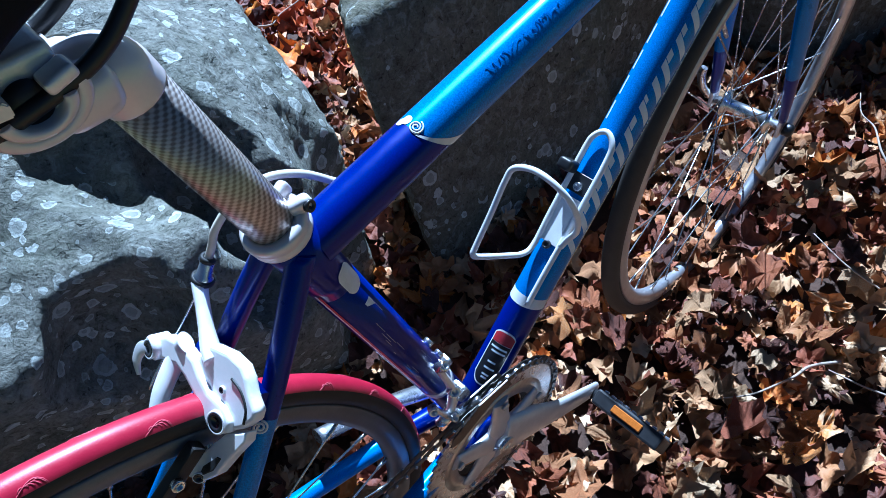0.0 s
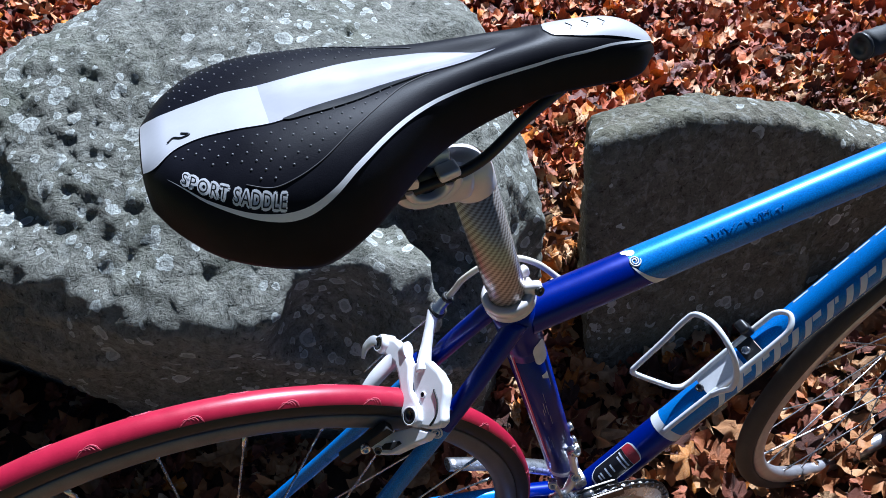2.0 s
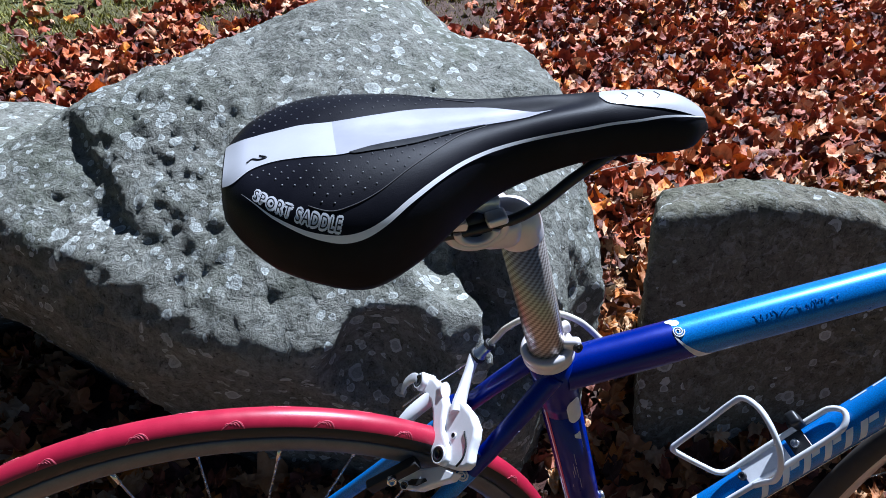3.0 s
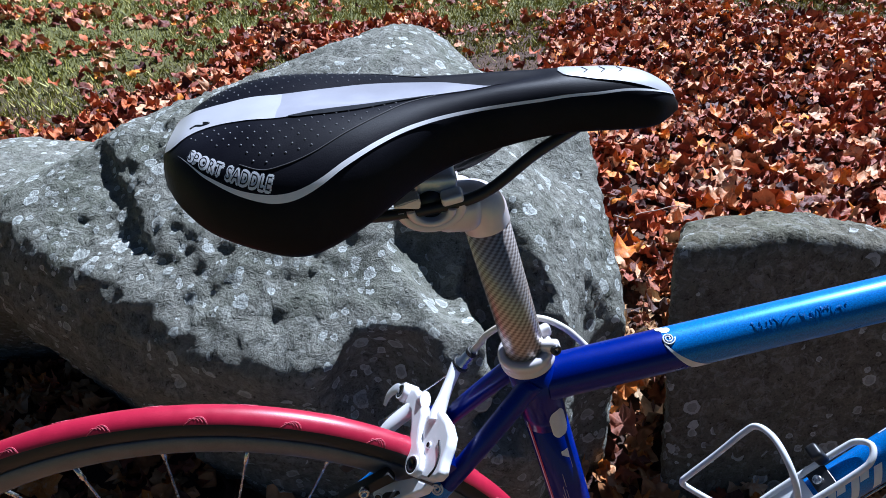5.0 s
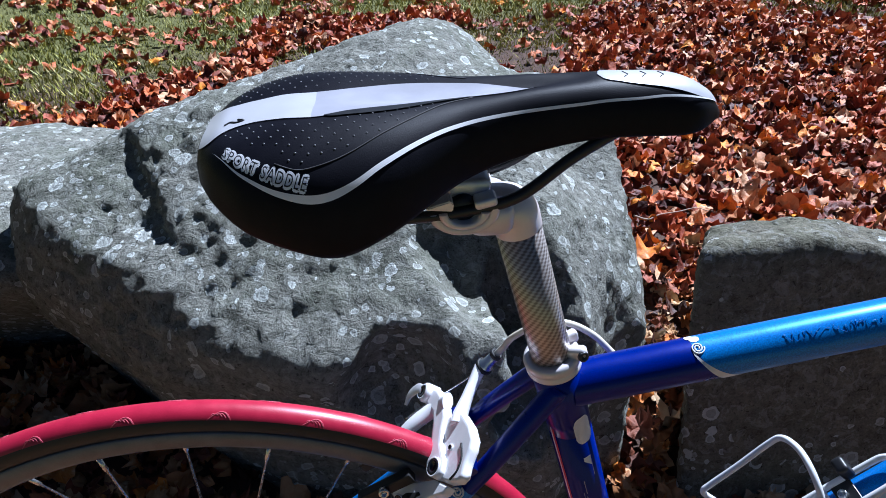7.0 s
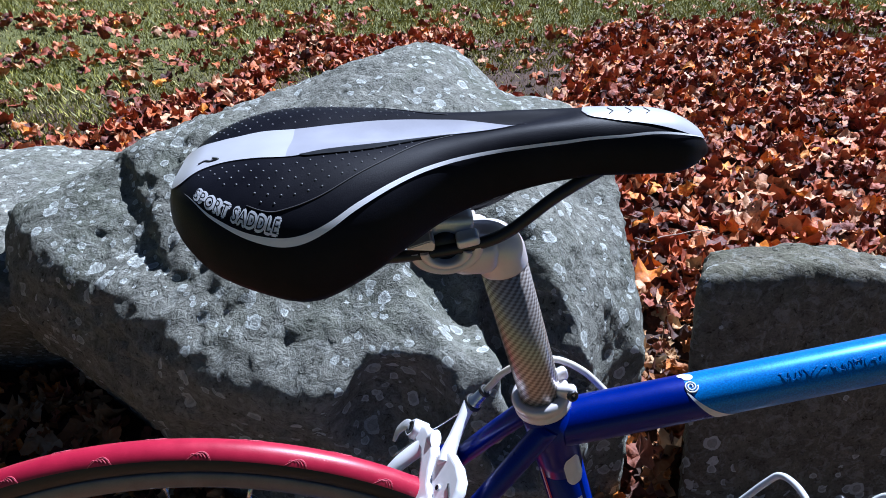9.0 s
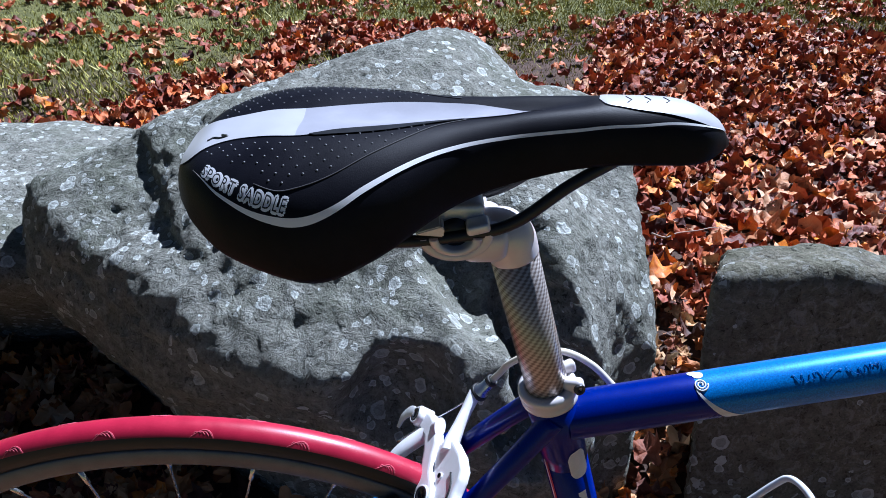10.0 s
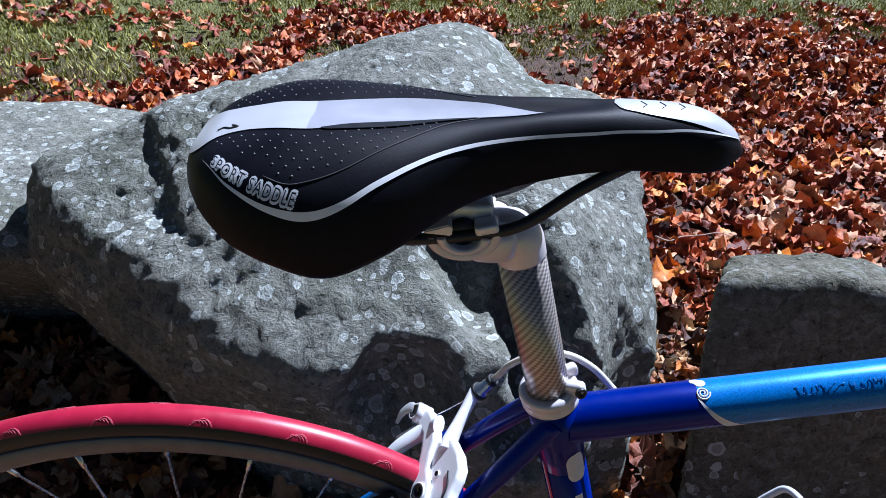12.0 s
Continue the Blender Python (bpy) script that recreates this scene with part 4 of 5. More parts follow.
def saddle_text(words, u0, u1, v_of, height, material, name, lift, fat, thin):
    """Words laid on the saddle's side along v_of(u)."""
    cu = bpy.data.curves.new("words", "FONT")
    cu.body = words
    cu.resolution_u = 3
    cu.space_character = 1.22
    cu.offset = thin
    tmp = new("words", cu)
    bpy.context.view_layer.update()
    me = bpy.data.meshes.new_from_object(tmp.evaluated_get(bpy.context.evaluated_depsgraph_get()))
    bpy.data.objects.remove(tmp)
    one = bmesh.new()
    one.from_mesh(me)
    bmesh.ops.triangulate(one, faces=one.faces)
    bmesh.ops.subdivide_edges(one, edges=[e for e in one.edges if e.calc_length() > 0.25], cuts=2)
    xs = [v.co.x for v in one.verts]
    x0, x1 = min(xs), max(xs)
    one.verts.ensure_lookup_table()
    bm = bmesh.new()
    # a fat outline is the same words laid nine times, each shifted a little
    shifts = [(0.0, 0.0)] + ([(fat * math.cos(k * math.pi / 4), fat * math.sin(k * math.pi / 4)) for k in range(8)] if fat else [])
    for k, (sx, sy) in enumerate(shifts):
        copies = []
        for v in one.verts:
            x, y = v.co.x + sx, v.co.y + sy
            u = u0 + (u1 - u0) * (x - x0) / (x1 - x0)
            copies.append(bm.verts.new(saddle_point(u + y * 0.010, v_of(u) - y * height, lift + k * 0.00003)))
        for f in one.faces:
            bm.faces.new([copies[v.index] for v in f.verts])
    one.free()
    return part(name, bm, material, saddle, 'white-outlined words "SPORT SADDLE"')


TEXT_V = lambda u: lerp_table(u, [(0.055, 0.455), (0.07, 0.490), (0.10, 0.545), (0.14, 0.598), (0.175, 0.627), (0.21, 0.642)])
saddle_text("SPORT SADDLE", 0.064, 0.203, TEXT_V, 0.098, STRIPE_WHITE, "lettering", 0.0007, 0.15, 0.0)
saddle_text("SPORT SADDLE", 0.064, 0.203, TEXT_V, 0.098, STICKER_BLACK, "lettering_core", 0.0016, 0.0, -0.003)

# underside shell and rails
shell_us, shell_vs = grid(0.02, 0.98, 40), grid(-1, 1, 12)
shell = mesh_from("saddle_shell", [Vector((p.x, p.y * 0.97, p.z + 0.006 * (1 - (k / 6 - 1) ** 2))) for p, k in ((Vector((saddle_point(u, 1).x, saddle_point(u, 1).y * -v, saddle_point(u, 1).z)), k) for u in shell_us for k, v in enumerate(shell_vs))],
                  [(i * 13 + k, i * 13 + k + 1, (i + 1) * 13 + k + 1, (i + 1) * 13 + k) for i in range(40) for k in range(12)], BLACK_PLASTIC)
part("saddle_shell", shell, BLACK_PLASTIC, saddle)
for sgn in (-1, 1):
    part("saddle_rail", sweep(smooth_line([(-0.300, sgn * 0.034, 0.866), (-0.270, sgn * 0.030, 0.846), (-0.230, sgn * 0.0235, 0.835), (-0.190, sgn * 0.022, 0.8375), (-0.160, sgn * 0.022, 0.846), (-0.130, sgn * 0.019, 0.868), (-0.100, sgn * 0.014, 0.884)], 8), 0.0036, 14), BLACK_PLASTIC, saddle, "black steel rail")


# ---- wheels ----
def wheel(centre, steer, tyre_mats, rim_mat, label, emblem):
    hold = Matrix.Translation(centre) @ Matrix.Rotation(radians(steer), 4, "Z")
    def put(name, bm, mat, parent, label=""):
        return part(name, moved(bm, hold), mat, parent, label)
    hub = put("wheel", lathe([(0.0, -0.050), (0.006, -0.050), (0.006, -0.036), (0.019, -0.034), (0.019, -0.031), (0.009, -0.026), (0.009, 0.026), (0.019, 0.031), (0.019, 0.034), (0.006, 0.036), (0.006, 0.050), (0.0, 0.050)], 32, False), POLISHED, bicycle, label)
    prof = []
    for k in range(24):
        w = math.pi * 2 * k / 24
        prof.append((0.322 + 0.0117 * math.cos(w), 0.0117 * math.sin(w)))
    tyre = put("tyre", lathe(prof, 180), tyre_mats[0], hub, "red slick tyre with black sidewalls" if emblem else "worn grey-brown slick tyre")
    tyre.data.materials.append(tyre_mats[1])
    for f in tyre.data.polygons:
        c = hold.inverted() @ f.center
        r = math.hypot(c.x, c.z) - 0.322
        if math.atan2(abs(c.y), r) > radians(67):
            f.material_index = 1
    put("rim", lathe([(0.3135, -0.0085), (0.3125, -0.0100), (0.3000, -0.0100), (0.2965, -0.0085), (0.2925, -0.0040), (0.2925, 0.0040), (0.2965, 0.0085), (0.3000, 0.0100), (0.3125, 0.0100), (0.3135, 0.0085)], 180), rim_mat, hub, "grey machined alloy rim")
    n = 28
    for k in range(n):
        sgn = 1 if k % 2 else -1
        w = 2 * math.pi * k / n
        off = radians(62) * (1 if (k // 2) % 2 else -1)
        a = Vector((0.018 * math.cos(w + off), sgn * 0.0325, 0.018 * math.sin(w + off)))
        b = Vector((0.2945 * math.cos(w), sgn * 0.002, 0.2945 * math.sin(w)))
        put("spoke", sweep([a, a.lerp(b, 0.94), a.lerp(b, 0.945), b], [0.0010, 0.0010, 0.0019, 0.0019], 6), STEEL, hub)
    put("valve", tube((0.293 * math.cos(2.2), 0, 0.293 * math.sin(2.2)), (0.245 * math.cos(2.2), 0, 0.245 * math.sin(2.2)), 0.0025, sides=8), POLISHED, hub)
    if emblem:
        # raised wing-shaped marks on both shoulders of the tread
        for sgn in (-1, 1):
            lines = []
            for j in range(5):
                l = []
                for i in range(6):
                    t = i / 5
                    ang = -0.026 + 0.0085 * j + (0.016 - 0.002 * j) * t
                    lat = radians(58 - 5 * j * (1 - t) - (24 - 3 * j) * math.sin(t * math.pi * 0.62))
                    r = 0.322 + 0.01175 * math.cos(lat)
                    l.append(Vector((r * math.cos(ang), sgn * 0.01175 * math.sin(lat), r * math.sin(ang))))
                lines.append(sweep(l, 0.00034, 5))
            arch = []
            for i in range(10):
                t = i / 9
                lat = radians(60 - 30 * math.sin(math.pi * t ** 0.7))
                r, ang = 0.322 + 0.01175 * math.cos(lat), -0.028 + 0.052 * t
                arch.append(Vector((r * math.cos(ang), sgn * 0.01175 * math.sin(lat), r * math.sin(ang))))
            lines.append(sweep(arch, 0.00034, 5))
            bm = joined(*lines)
            mark = bpy.data.meshes.new("relief_mark")
            bm.to_mesh(mark)
            bm.free()
            mark.materials.append(RED_RELIEF)
            for k in range(30):
                ob = new("relief_mark", mark)
                ob.parent = tyre
                ob.matrix_basis = hold @ Matrix.Rotation(-2 * math.pi * (k + 0.5 * (sgn > 0)) / 30, 4, "Y")
    return hub


wheel(REAR, 0, (RED_RUBBER, RUBBER), GREY_RIM, "rear wheel with a red tyre and grey rim", True)
wheel(FRONT, 2.0, (GREY_RUBBER, GREY_RUBBER), SILVER_RIM, "front wheel with a worn grey tyre", False)


# ---- rear brake ----
def strip(pts, rads, flat, up=None, per=8, sides=16):
    line = smooth_line(pts, per)
    n, m = len(line), len(rads)
    rr = []
    for i in range(n):
        q = i / (n - 1) * (m - 1)
        k = min(int(q), m - 2)
        rr.append(rads[k] + (rads[k + 1] - rads[k]) * (q - k))
    return sweep(line, rr, sides, flat=flat, up=up)


N_BR, S_BR = Vector((-0.774, 0, 0.633)), Vector((0.633, 0, 0.774))


def in_brake(y, s, off):
    """A point by its sideways place, its height along the stays and its depth behind them."""
    return N_BR * off + S_BR * s + Vector((0, y, 0))


def brake_plate(outline, off, thick, bevel=0.0022):
    bm = plate(outline, thick, 0)
    bmesh.ops.bevel(bm, geom=bm.edges[:], offset=bevel, segments=3, affect="EDGES", profile=0.6)
    for v in bm.verts:
        v.co = in_brake(v.co.x, v.co.z, off - thick / 2 + v.co.y)
    bmesh.ops.recalc_face_normals(bm, faces=bm.faces)
    for f in bm.faces:
        f.smooth = f.calc_area() < 2e-5
    return bm


# the arm with the cable stop, and across it the arm that carries the release cam
brake = part("rear_brake", brake_plate([(0.0175, 0.3545), (0.0100, 0.3700), (-0.0090, 0.3770), (-0.0225, 0.3780), (-0.0300, 0.3738), (-0.0375, 0.3662), (-0.0465, 0.3612), (-0.0470, 0.3545), (-0.0405, 0.3430), (-0.0275, 0.3300), (-0.0120, 0.3300), (0.0050, 0.3420)], 0.5445, 0.0095, 0.0030), WHITE_ALLOY, bicycle, "white enamelled dual-pivot brake caliper")
part("brake_arm", strip([in_brake(0.0040, 0.3600, 0.540), in_brake(0.0130, 0.3635, 0.5395), in_brake(0.0240, 0.3715, 0.5385), in_brake(0.0350, 0.3800, 0.537), in_brake(0.0430, 0.3865, 0.536), in_brake(0.0480, 0.3905, 0.535)], [0.0085, 0.0074, 0.0058, 0.0054, 0.0058, 0.0062], 0.80, (0.5, 0.2, -0.8)), WHITE_ALLOY, brake, "white arm to the cable stop")
part("brake_arm", brake_plate([(0.0600, 0.3420), (0.0500, 0.3495), (0.0390, 0.3535), (0.0265, 0.3550), (0.0165, 0.3545), (0.0060, 0.3490), (-0.0060, 0.3455), (-0.0220, 0.3470), (-0.0330, 0.3430), (-0.0335, 0.3350), (-0.0275, 0.3290), (-0.0140, 0.3243), (-0.0055, 0.3290), (0.0050, 0.3335), (0.0190, 0.3375), (0.0310, 0.3385), (0.0430, 0.3330), (0.0520, 0.3300)], 0.5480, 0.0095, 0.0032), WHITE_ALLOY, brake, "white arm across the tyre")
part("cam_barrel", sweep([in_brake(0.0565, 0.3362, 0.537), in_brake(0.0565, 0.3360, 0.538), in_brake(0.0570, 0.3345, 0.5495), in_brake(0.0572, 0.3340, 0.5510)], [0.0078, 0.0088, 0.0088, 0.0078], 24), WHITE_ALLOY, brake, "white release cam housing")
part("pad_arm", brake_plate([(-0.0089, 0.2756), (-0.0068, 0.2785), (-0.0157, 0.3050), (-0.0285, 0.3293), (-0.0444, 0.3441), (-0.0461, 0.3368), (-0.0390, 0.3181), (-0.0325, 0.2984), (-0.0223, 0.2832)], 0.544, 0.0090, 0.0016), WHITE_ALLOY, brake)
# the slot isn't cut: a black plate on the arm draws its shade
part("slot_shade", brake_plate([(-0.0184, 0.2842), (-0.0196, 0.2948), (-0.0288, 0.3111), (-0.0325, 0.3125), (-0.0292, 0.2994)], 0.5446, 0.0040, 0.0006), RUBBER, brake, "black plate drawn as the shade in a slot")
part("pad_arm", strip([(-0.196, 0.030, 0.622), (-0.204, 0.038, 0.608), (-0.226, 0.034, 0.592), (-0.243, 0.027, 0.576)], [0.0080, 0.0080, 0.0075, 0.0065], 0.6), WHITE_ALLOY, brake)
# thin black rod on the solid face, painted-in shade between the two arms
part("gap_shade", sweep(smooth_line([in_brake(-0.0190, 0.3655, 0.5447), in_brake(-0.0300, 0.3640, 0.5447), in_brake(-0.0385, 0.3575, 0.5447), in_brake(-0.0410, 0.3480, 0.5447)], 6), 0.0009, 8), RUBBER, brake, "black line drawn as the shade between the arms")
for p, n_, r in ((in_brake(-0.0225, 0.3352, 0.5476), (-0.76, -0.16, 0.62), 0.0066), (in_brake(-0.0146, 0.3535, 0.5440), (-0.76, -0.10, 0.62), 0.0022), (in_brake(0.0572, 0.3338, 0.5506), (-0.78, 0.0, 0.60), 0.0060), (in_brake(-0.0196, 0.2860, 0.5445), (-0.5, -0.7, 0.5), 0.0036)):
    part("brake_bolt", moved(bolt(r, 0.0020), frame_from(p, n_, (0, 0, 1))), GLOSS_BLACK, brake, "black socket bolt")
    part("bolt_rim", moved(moved(lathe([(r * 0.98, 0.0), (r * 1.20, 0.0), (r * 1.17, 0.0016), (r * 0.98, 0.0020)], 28), Matrix.Rotation(radians(90), 4, "X")), frame_from(p, n_, (0, 0, 1))), WHITE_ALLOY, brake)
part("release_lever", strip([in_brake(0.0600, 0.3330, 0.5510), in_brake(0.0660, 0.3270, 0.5515), in_brake(0.0670, 0.3170, 0.5515), in_brake(0.0610, 0.3090, 0.5510)], [0.0042, 0.0056, 0.0052, 0.0028], 0.40), ALLOY, brake, "small silver quick-release lever")
# barrel adjuster, cable and housing
BA_, BD = Vector((-0.1660, 0.0485, 0.6385)), Vector((0.50, -0.14, 0.84)).normalized()
part("barrel_adjuster", moved(moved(lathe([(0.0, 0.0), (0.0048, 0.0), (0.0048, 0.003), (0.0066, 0.004), (0.0066, 0.008), (0.0050, 0.0095), (0.0046, 0.019), (0.0034, 0.021), (0.0, 0.021)], 20, False), Matrix.Rotation(radians(90), 4, "X")), frame_from(BA_, BD)), POLISHED, brake, "silver barrel adjuster")
part("rubber_ring", moved(moved(lathe([(0.0050, 0.001), (0.0078, 0.001), (0.0078, 0.0045), (0.0050, 0.0045)], 20), Matrix.Rotation(radians(90), 4, "X")), frame_from(BA_ + BD * 0.002, BD)), RUBBER, brake)
part("rubber_ring", moved(moved(lathe([(0.0030, 0.0), (0.0052, 0.0), (0.0052, 0.0035), (0.0030, 0.0035)], 20), Matrix.Rotation(radians(90), 4, "X")), frame_from(BA_ + BD * 0.0205, BD)), RUBBER, brake)
part("cable_housing", sweep(smooth_line([BA_ + BD * 0.022, BA_ + BD * 0.034, (-0.1420, 0.042, 0.6790), (-0.1250, 0.038, 0.6930), (-0.1030, 0.034, 0.6975), (-0.0820, 0.030, 0.6880), (-0.0660, 0.023, 0.6740), (-0.0580, 0.014, 0.6680)], 10), 0.0027, 14), CABLE_WHITE, bicycle, "cream brake cable housing")
part("brake_cable", sweep(smooth_line([BA_, (-0.188, 0.052, 0.616), (-0.212, 0.055, 0.594), (-0.232, 0.055, 0.576)], 6), 0.0008, 6), STEEL, brake)
for sgn in (-1, 1):
    pad = part("brake_pad", block((0.050, 0.009, 0.011), 0.002, 2, Matrix.Translation((-0.250, sgn * 0.0165, 0.5785)) @ Matrix.Rotation(radians(-32), 4, "Y")), RUBBER, brake, "black rubber brake pad in a dark holder")
    part("pad_bolt", moved(bolt(0.0045, 0.004), frame_from((-0.252, sgn * 0.0215, 0.580), (0, sgn, 0.2), (0, 0, 1))), STEEL, pad)

# ---- bottle cage ----
cage = part("bottle_cage", sweep(smooth_line([dt_at(0.152, 0.021, -0.012), dt_at(0.19, 0.0225, -0.0125), dt_at(0.25, 0.0235, -0.0135), dt_at(0.318, 0.0240, -0.0135), dt_at(0.336, 0.0250, -0.0105), dt_at(0.344, 0.0255, 0.0), dt_at(0.336, 0.0250, 0.0105), dt_at(0.318, 0.0240, 0.0135), dt_at(0.25, 0.0235, 0.0135), dt_at(0.212, 0.0235, 0.013), dt_at(0.199, 0.031, 0.015), dt_at(0.192, 0.050, 0.022), dt_at(0.184, 0.080, 0.033), dt_at(0.185, 0.088, 0.0355), dt_at(0.195, 0.0895, 0.036), dt_at(0.23, 0.093, 0.0355), dt_at(0.265, 0.098, 0.035), dt_at(0.280, 0.101, 0.031), dt_at(0.288, 0.106, 0.012), dt_at(0.288, 0.105, -0.008), dt_at(0.281, 0.094, -0.027), dt_at(0.268, 0.075, -0.0355), dt_at(0.252, 0.052, -0.033), dt_at(0.238, 0.034, -0.022), dt_at(0.225, 0.0245, -0.0150)], 6), 0.0031, 12), WHITE_PAINT, bicycle, "white bent-rod alloy bottle cage")
part("cage_plate", block((0.024, 0.0018, 0.052), 0.0006, 1, frame_from(dt_at(0.247, 0.0222), DT_AXIS, DT_UP)), WHITE_PAINT, cage)
part("cage_plate", block((0.024, 0.0018, 0.020), 0.0006, 1, frame_from(dt_at(0.288, 0.0222), DT_AXIS, DT_UP)), BLACK_PLASTIC, cage)
part("cage_tab", block((0.016, 0.020, 0.012), 0.004, 3, frame_from(dt_at(0.300, 0.032, 0.017), DT_AXIS, DT_UP)), BLACK_PLASTIC, cage)
for s0, mt in ((0.219, DARK_STEEL), (0.285, POLISHED)):
    part("cage_bolt", moved(bolt(0.0045, 0.0040), frame_from(dt_at(s0, 0.0230), DT_UP, (0, 1, 0))), mt, cage)

# ---- cranks, rings, chain ----
def toothed(radius, teeth, inner, thick):
    outline = []
    for k in range(teeth):
        for f, dr in ((0.0, -0.0022), (0.28, 0.0018), (0.5, 0.0026), (0.72, 0.0018)):
            w = 2 * math.pi * (k + f) / teeth
            outline.append(((radius + dr) * math.cos(w), (radius + dr) * math.sin(w)))
    bm = bmesh.new()
    n = len(outline)
    outer = [[bm.verts.new((x, y, z)) for x, z in outline] for y in (-thick / 2, thick / 2)]
    ins = [[bm.verts.new((inner * math.cos(2 * math.pi * k / n), y, inner * math.sin(2 * math.pi * k / n))) for k in range(n)] for y in (-thick / 2, thick / 2)]
    for k in range(n):
        j = (k + 1) % n
        bm.faces.new((outer[0][k], outer[0][j], outer[1][j], outer[1][k]))
        bm.faces.new((ins[0][j], ins[0][k], ins[1][k], ins[1][j]))
        bm.faces.new((outer[0][j], outer[0][k], ins[0][k], ins[0][j]))
        bm.faces.new((outer[1][k], outer[1][j], ins[1][j], ins[1][k]))
    bmesh.ops.recalc_face_normals(bm, faces=bm.faces)
    return bm


CR = Vector((0, -0.047, 0.27))
crank_turn = radians(-27)
crank = part("crankset", moved(strip([(0.0, 0, 0.0), (0.045, -0.006, 0.001), (0.095, -0.014, 0.0), (0.165, -0.020, 0.0), (0.174, -0.020, 0.0)], [0.031, 0.0265, 0.0175, 0.0130, 0.0110], 0.42, (0, 0, 1)), Matrix.Translation(CR) @ Matrix.Rotation(-crank_turn, 4, "Y")), ALLOY, bicycle, "silver alloy crank with two toothed rings")
for k in range(5):
    w = crank_turn + 2 * math.pi * k / 5 + math.pi / 5
    part("spider_arm", strip([CR + Vector((0.012 * math.cos(w), 0, 0.012 * math.sin(w))), CR + Vector((0.040 * math.cos(w), 0.001, 0.040 * math.sin(w))), CR + Vector((0.068 * math.cos(w), 0.003, 0.068 * math.sin(w)))], [0.020, 0.0135, 0.0110], 0.36, (math.sin(w), 0, -math.cos(w))), ALLOY, crank)
    part("ring_bolt", moved(bolt(0.0048, 0.003), frame_from(CR + Vector((0.0655 * math.cos(w), -0.003, 0.0655 * math.sin(w))), (0, -1, 0), (0, 0, 1))), POLISHED, crank)
part("outer_ring", moved(toothed(0.1005, 50, 0.076, 0.0022), Matrix.Translation(CR + Vector((0, 0.005, 0)))), POLISHED, crank, "toothed alloy chainring")
part("outer_ring_web", moved(lathe([(0.058, -0.0014), (0.0775, -0.0014), (0.0775, 0.0014), (0.058, 0.0014)], 64), Matrix.Translation(CR + Vector((0, 0.005, 0)))), RING_ALLOY, crank)
part("inner_ring", moved(toothed(0.070, 34, 0.052, 0.0022), Matrix.Translation(CR + Vector((0, 0.0125, 0)))), DARK_STEEL, crank)
part("crank_cap", moved(bolt(0.011, 0.004), frame_from(CR + Vector((0, -0.011, 0)), (0, -1, 0), (0, 0, 1))), POLISHED, crank)
for k in range(2):
    part("crank_mark", block((0.0022, 0.0004, 0.018 - 0.005 * k), 0, 1, Matrix.Translation(CR) @ Matrix.Rotation(-crank_turn, 4, "Y") @ Matrix.Translation((0.052 + 0.0045 * k, -0.0165, 0.0))), STICKER_BLACK, crank)
PD = CR + Matrix.Rotation(-crank_turn, 3, "Y") @ Vector((0.166, -0.020, 0.0))
PT = Matrix.Translation(PD) @ Matrix.Rotation(radians(65), 4, "Y")
pedal = part("pedal", moved(joined(tube((0, 0.004, 0), (0, -0.105, 0), 0.0075, 0.0065, 16), block((0.012, 0.090, 0.020), 0.003, 2, Matrix.Translation((0.036, -0.062, 0.0))), block((0.012, 0.090, 0.020), 0.003, 2, Matrix.Translation((-0.036, -0.062, 0.0))), block((0.082, 0.010, 0.018), 0.003, 2, Matrix.Translation((0, -0.102, 0))), block((0.082, 0.012, 0.018), 0.003, 2, Matrix.Translation((0, -0.022, 0)))), PT), BLACK_PLASTIC, bicycle, "black plastic pedal with amber reflectors")
for sgn in (-1, 1):
    part("reflector", block((0.004, 0.040, 0.0095), 0.001, 1, PT @ Matrix.Translation((sgn * 0.0425, -0.062, 0.0))), AMBER, pedal, "amber reflector")
    for k in range(9):
        part("pedal_tooth", block((0.003, 0.006, 0.003), 0.0006, 1, PT @ Matrix.Translation((sgn * 0.034, -0.025 - k * 0.0095, 0.011))), POLISHED, pedal)
# far crank arm and pedal
far_arm = Vector((-0.166 * math.cos(crank_turn), 0.062, 0.27 - 0.166 * math.sin(crank_turn)))
part("far_crank", strip([BB + Vector((0, 0.045, 0)), BB.lerp(far_arm, 0.5) + Vector((0, 0.027, 0)), far_arm], [0.012, 0.0095, 0.009], 0.6), POLISHED, bicycle, "silver alloy crank arm")
# chain: alternating plates
CO = REAR + Vector((0, -0.040, 0))
run = []
n_up = 34
for k in range(n_up):
    t = k / (n_up - 1)
    run.append((Vector((0.006, -0.0415, 0.27 + 0.1020)).lerp(CO + Vector((0.006, 0, 0.036)), t)))
for k in range(34):
    w = radians(86 - k * 7.2)
    run.insert(0, CR + Vector((0.1010 * math.cos(w), 0.005, 0.1010 * math.sin(w)))) if k else None
low = [Vector((-0.02, -0.0415, 0.27 - 0.0995)).lerp(CO + Vector((0.0, 0, -0.050)), k / 33) for k in range(34)]
links = bmesh.new()
